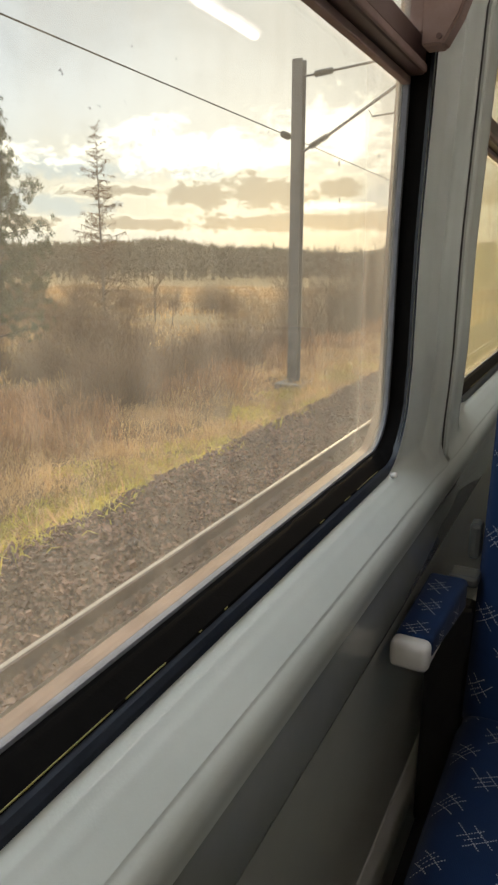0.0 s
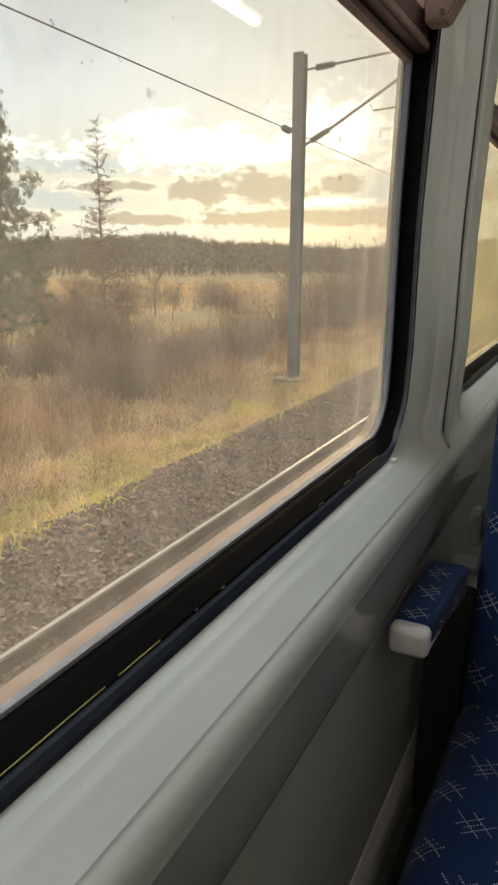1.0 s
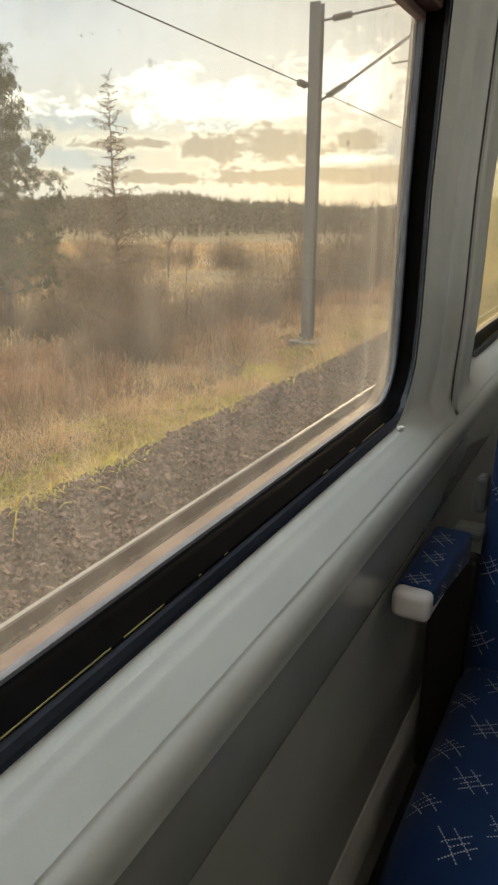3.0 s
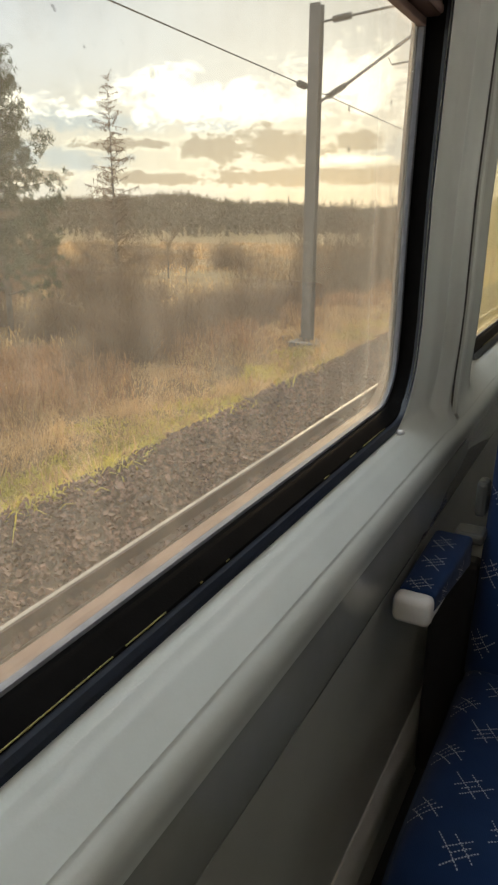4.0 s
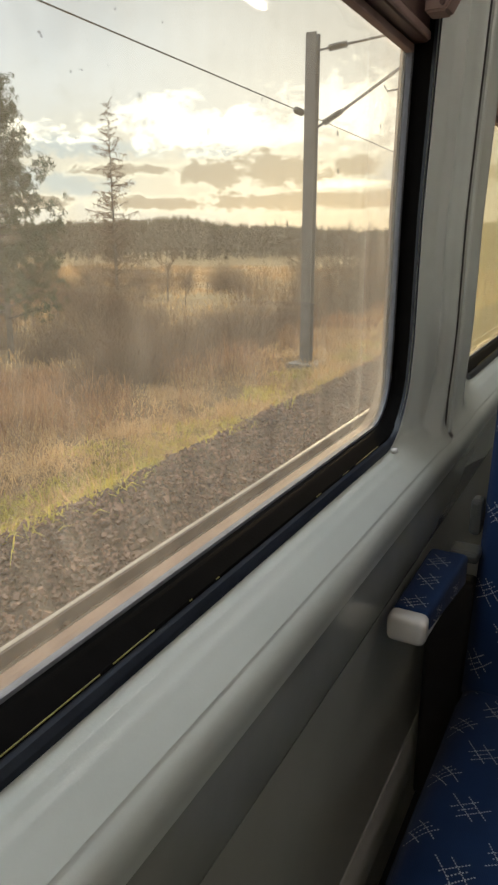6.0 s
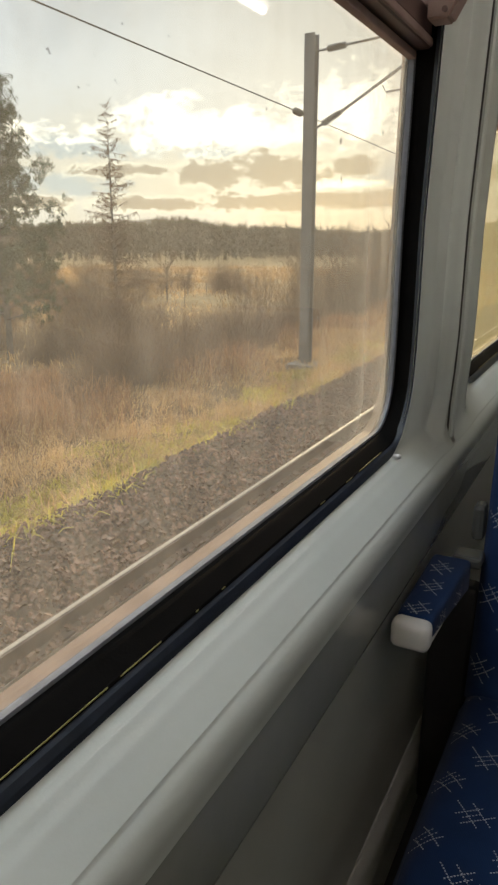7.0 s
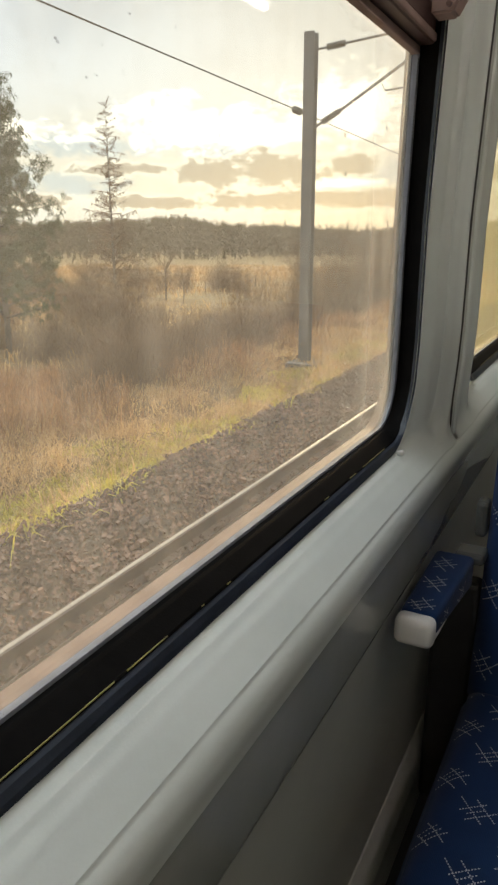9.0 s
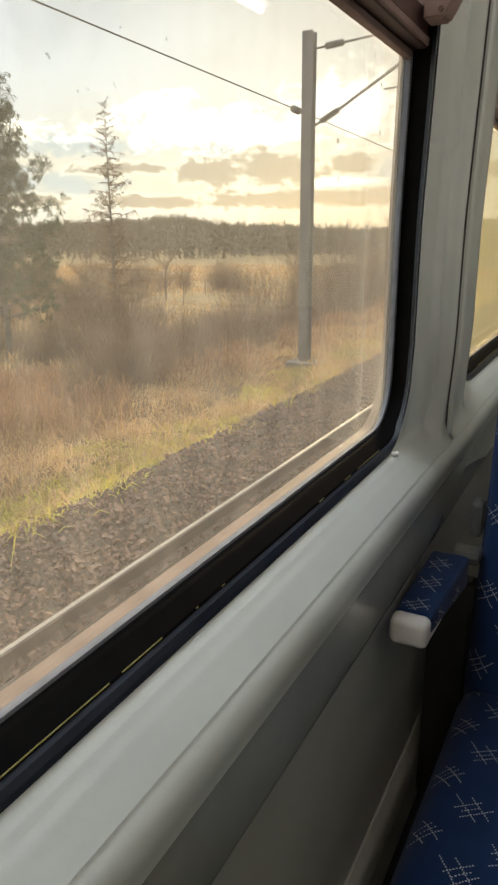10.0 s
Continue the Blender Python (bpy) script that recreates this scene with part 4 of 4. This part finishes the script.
def larch(height):
    """A leafless larch: straight stem with level, drooping branches."""
    trunk, crown = Wood(), Wood()
    r = height * .012
    for i in range(8):
        trunk.limb(Vector((0, 0, height * i / 8 - .3)), Vector((random.uniform(-.03, .03), 0, height * (i + 1) / 8 - .3)), r * (1 - i / 8.2), r * (1 - (i + 1) / 8.2))
    z = height * .12
    while z < height * .98:
        k = 1 - z / height
        for _ in range(6):
            a = random.uniform(0, 6.283)
            length = height * (.04 + .20 * k) * random.uniform(.4, 1.1)
            d = Vector((math.cos(a), math.sin(a), random.uniform(-.15, .55)))
            o = Vector((0, 0, z + random.uniform(-.2, .2)))
            e = o + d * length
            crown.limb(o, e, r * .20 * (k + .3), r * .05)
            for _ in range(int(10 + 20 * k)):
                s = o.lerp(e, random.uniform(.15, 1))
                crown.twig(s, s + Vector((random.uniform(-.5, .5), random.uniform(-.5, .5), random.uniform(-.75, .1))).normalized() * length * random.uniform(.14, .40), r * .11)
        z += height * random.uniform(.018, .035)
    return trunk.mesh("trunk", BARK), crown.mesh("crown", TWIG)


def pine(height):
    """A Scots pine: bare lower stem, limbs, and tufts of needles with gaps between."""
    trunk, crown = Wood(), Wood()
    r = height * .018
    for i in range(7):
        trunk.limb(Vector((.1 * math.sin(i), 0, height * i / 7 - .3)), Vector((.1 * math.sin(i + 1), 0, height * (i + 1) / 7 - .3)), r * (1 - i / 8), r * (1 - (i + 1) / 8))
    for i in range(64):
        z = height * (.16 + .84 * (i / 64))
        k = 1 - i / 64
        a = i * 2.4 + random.uniform(-.4, .4)
        length = height * (.06 + .22 * math.sqrt(k)) * random.uniform(.7, 1.15)
        o = Vector((0, 0, z))
        e = o + Vector((math.cos(a), math.sin(a), random.uniform(.1, .5))) * length
        trunk.limb(o, e, r * .25 * (k + .3), r * .06)
        for _ in range(38):
            c = o.lerp(e, random.uniform(.30, 1.05)) + some_way() * random.uniform(.05, .45) * height / 9
            for _ in range(16):
                crown.twig(c + some_way() * .12, c + some_way(0.2) * random.uniform(.10, .26) * height / 9, 0.011 * height / 9)
    return trunk.mesh("trunk", BARK), crown.mesh("crown", NEEDLE)


def shrub(height, stems=70):
    """A dense leafless thicket of thin upright stems with side twigs."""
    wood = Wood()
    for _ in range(stems):
        o = Vector((random.gauss(0, .35), random.gauss(0, .35), -0.1)) * height * .6
        o.z = -0.1
        d = (Vector((o.x, o.y, 0)) * .5 / height + Vector((random.gauss(0, .18), random.gauss(0, .18), 1))).normalized()
        length = height * random.uniform(.55, 1.05)
        m = o + d * length * .55
        e = m + (d + .3 * some_way(.2)).normalized() * length * .45
        wood.limb(o, m, .008, .006), wood.limb(m, e, .006, .002)
        for _ in range(12):
            s = (o.lerp(m, random.uniform(.4, 1)) if random.random() < .4 else m.lerp(e, random.random()))
            wood.twig(s, s + (d + .9 * some_way(.2)).normalized() * length * random.uniform(.15, .35), .0045)
    return wood.mesh("stems", TWIG)


def plant(name, label, category, x, y, meshes, group="", scale=1.0, turn=0.0):
    t = thing(name, label, category, group, at=Matrix.LocRotScale((x, y, ground_z(x, y) - 0.05), Euler((0, 0, turn)), (scale,) * 3))
    for me in meshes:
        tagged(part(me.name.split(".")[0], me, None, t), kind="stuff" if me.name.startswith("stems") else "")
    return t


def at_angle(angle, dist):
    """A place on the land, by degrees left of the line ahead and distance."""
    a = radians(angle)
    return -math.sin(a) * dist, math.cos(a) * dist


# thicket between the bank and the field
thickets = [shrub(h, 130) for h in (1.0, 1.3, 1.7, 1.2)]
for i in range(150):
    y = 5.5 + 62 * (i / 150) ** 1.25 + random.uniform(-.6, .6)
    x = -7.7 - 5.0 * random.random() ** 1.3 - 0.05 * y
    if wave(x, y, 0.14, 41) < -0.08:
        continue
    plant("shrub", "leafless brown shrub in a lineside thicket", "shrub", x, y, [thickets[i % 4]], "lineside thicket", random.uniform(.75, 1.15), random.uniform(0, 6))

tall = [shrub(3.4, 120), shrub(4.6, 150), shrub(5.2, 150)]
for i in range(34):
    y = 34 + 54 * i / 34 + random.uniform(-1, 1)
    plant("shrub", "tall leafless brown shrub in a lineside thicket", "shrub", random.uniform(-15, -9.5) - .06 * y, y, [tall[i % 3]], "lineside thicket", random.uniform(.8, 1.15), random.uniform(0, 6))

# scrub and small bare trees in the field edge
for i in range(70):
    angle, dist = random.uniform(27, 56), random.uniform(17, 34)
    x, y = at_angle(angle, dist)
    if wave(x, y, 0.16, 21) < -0.05:
        continue
    plant("shrub", "leafless brown shrub in rough grass at the field edge", "shrub", x, y, [thickets[i % 4]], "field edge scrub", random.uniform(.8, 1.6), random.uniform(0, 6))
belt = [shrub(2.2, 120), shrub(2.8, 130)]
for i in range(64):
    angle, dist = random.uniform(23, 55), random.uniform(34, 78)
    x, y = at_angle(angle, dist)
    if wave(x, y, 0.07, 33) + .12 * wave(x, y, 0.3, 2) < -0.02:
        continue
    plant("shrub", "tall leafless brown shrub among rough field grass", "shrub", x, y, [belt[i % 2]], "field scrub", random.uniform(.7, 1.3), random.uniform(0, 6))
kinds = [bare_tree(4.2, 12, 14), bare_tree(5.0, 13, 14), bare_tree(3.6, 12, 14)]
for angle, dist, k, s in ((43.2, 36, 0, .8), (40.6, 40, 1, .75), (34.6, 52, 1, .8), (33.2, 50, 0, .7), (24.0, 60, 0, 1.1), (20.5, 62, 1, 1.0)):
    x, y = at_angle(angle, dist)
    plant("bare_tree", "small leafless tree at the edge of the field", "tree", x, y, kinds[k], "field edge trees", s, random.uniform(0, 6))

for angle, dist, k, s in ((15.5, 78, 1, 1.35), (17.0, 84, 0, 1.5), (18.6, 82, 2, 1.6), (14.2, 70, 0, 1.3), (12.6, 74, 2, 1.5), (20.0, 92, 1, 1.2)):
    x, y = at_angle(angle, dist)
    plant("bare_tree", "leafless tree beside the line in the distance", "tree", x, y, kinds[k], "lineside trees", s, random.uniform(0, 6))

x, y = at_angle(47.2, 30)
plant("pine_tree", "dark green pine tree with an open ragged crown", "tree", x, y, pine(10.2))
x, y = at_angle(38.6, 44)
plant("larch_tree", "tall thin leafless larch tree", "tree", x, y, larch(12.0))

# fence across the field
bm = tube([(0, 0, -.3), (0.01, 0, .4), (0, 0.01, .95)], [.040, .038, .036], 7)
fence = thing("field_fence", "weathered wooden posts of a field fence", "fence")
for i in range(14):
    x, y = -33.0 + 0.25 * i, 36.0 + 2.6 * i
    o = part("post", bm if i == 0 else o.data, POSTWOOD, fence)
    o.location = (x, y, ground_z(x, y))
    o.rotation_euler = (random.uniform(-.06, .06), random.uniform(-.06, .06), random.uniform(0, 3))

# woods on the rise
far = Wood()
for i in range(7600):
    angle = random.uniform(8, 56)
    dist = 128 + 550 * random.random() ** 1.1
    x, y = at_angle(angle, dist)
    if dist < 150 + 45 * wave(x, y, 0.02, 5):
        continue
    h = random.uniform(3.2, 8.0) * (1 + 0.5 * wave(x, y, 0.02, 8))
    o = Vector((x, y, ground_z(x, y) - .3))
    top = o + Vector((random.uniform(-.4, .4), random.uniform(-.4, .4), h))
    far.limb(o, top, .06, .03)
    for _ in range(38):
        c = o.lerp(top, random.uniform(.05, .9))
        far.twig(c, c + some_way(.15) * h * random.uniform(.12, .34), .06 + dist * .00014)
tagged(part("far_woods", far.mesh("far_woods", FARWOOD), FARWOOD), "leafless brown woodland covering the far rise", "woods", kind="stuff")

# overhead line: mast, cantilever and wire
MAST_X, MAST_Y = -6.33, 14.7
mast = thing("overhead_line_mast", "grey steel overhead line mast with a cantilever arm and ribbed insulators", "mast")
mast.location = (MAST_X, MAST_Y, ground_z(MAST_X, MAST_Y))
base_z = mast.location.z
H = 6.50 - base_z
bm = extrude_y([(-.115, 0), (.115, 0), (.115, .018), (.010, .018), (.010, .212), (.115, .212), (.115, .23), (-.115, .23), (-.115, .212), (-.010, .212), (-.010, .018), (-.115, .018)], 0, H, 1, True)
bmesh.ops.transform(bm, matrix=Matrix.Rotation(radians(90), 4, "X") @ Matrix.Translation((0, 0, -.115)), verts=bm.verts)
part("column", bm, MASTM, mast, "tapered steel column")
part("footing", box(-.35, .35, -.35, .35, -.35, .10, .02), CONCRETE, mast, "concrete footing")


def insulator(name, p, q, parent):
    p, q = Vector(p), Vector(q)
    pts, rs = [], []
    for i in range(23):
        pts.append(p.lerp(q, i / 22)), rs.append(.075 if i % 2 else .035)
    part(name, tube(pts, rs, 8), INSUL, parent, "brown ribbed porcelain insulator")


top = H - 0.33
arm = part("top_tie", tube([(0.1, 0, top), (0.35, 0, top + .02)], .022, 6), MASTM, mast)
insulator("insulator", (0.35, 0, top + .02), (0.75, 0, top + .05), mast)
part("top_tie", tube([(0.75, 0, top + .05), (2.75, 0, top + .20)], .024, 6), MASTM, mast)
low = H - 1.80
part("strut", tube([(0.1, 0, low), (0.28, 0, low + .09)], .028, 6), MASTM, mast)
insulator("insulator", (0.28, 0, low + .09), (0.68, 0, low + .29), mast)
part("strut", tube([(0.68, 0, low + .29), (2.75, 0, top + .02)], .030, 6), MASTM, mast)
part("registration_arm", tube([(1.55, 0, low + .70), (1.62, 0, low + .58), (2.9, 0, low + .66)], .018, 6), MASTM, mast)
wz = 5.02 - base_z
part("wire_bracket", tube([(-.10, 0, wz - .03), (-.20, 0, wz)], .03, 6), MASTM, mast)
insulator("insulator", (-.20, -.06, wz), (-.20, -.34, wz + .01), mast)
wire = thing("overhead_wire", "thin dark overhead conductor wire", "wire")
pts = []
for i in range(41):
    y = MAST_Y - 50 + 2.5 * i
    k = ((y - MAST_Y + 50) % 50) / 50
    pts.append((MAST_X - 0.20, y, 5.03 + 0.019 * (MAST_Y - y) - 0.03 * 4 * k * (1 - k)))
part("conductor", tube(pts, 0.012, 6), WIREM, wire)
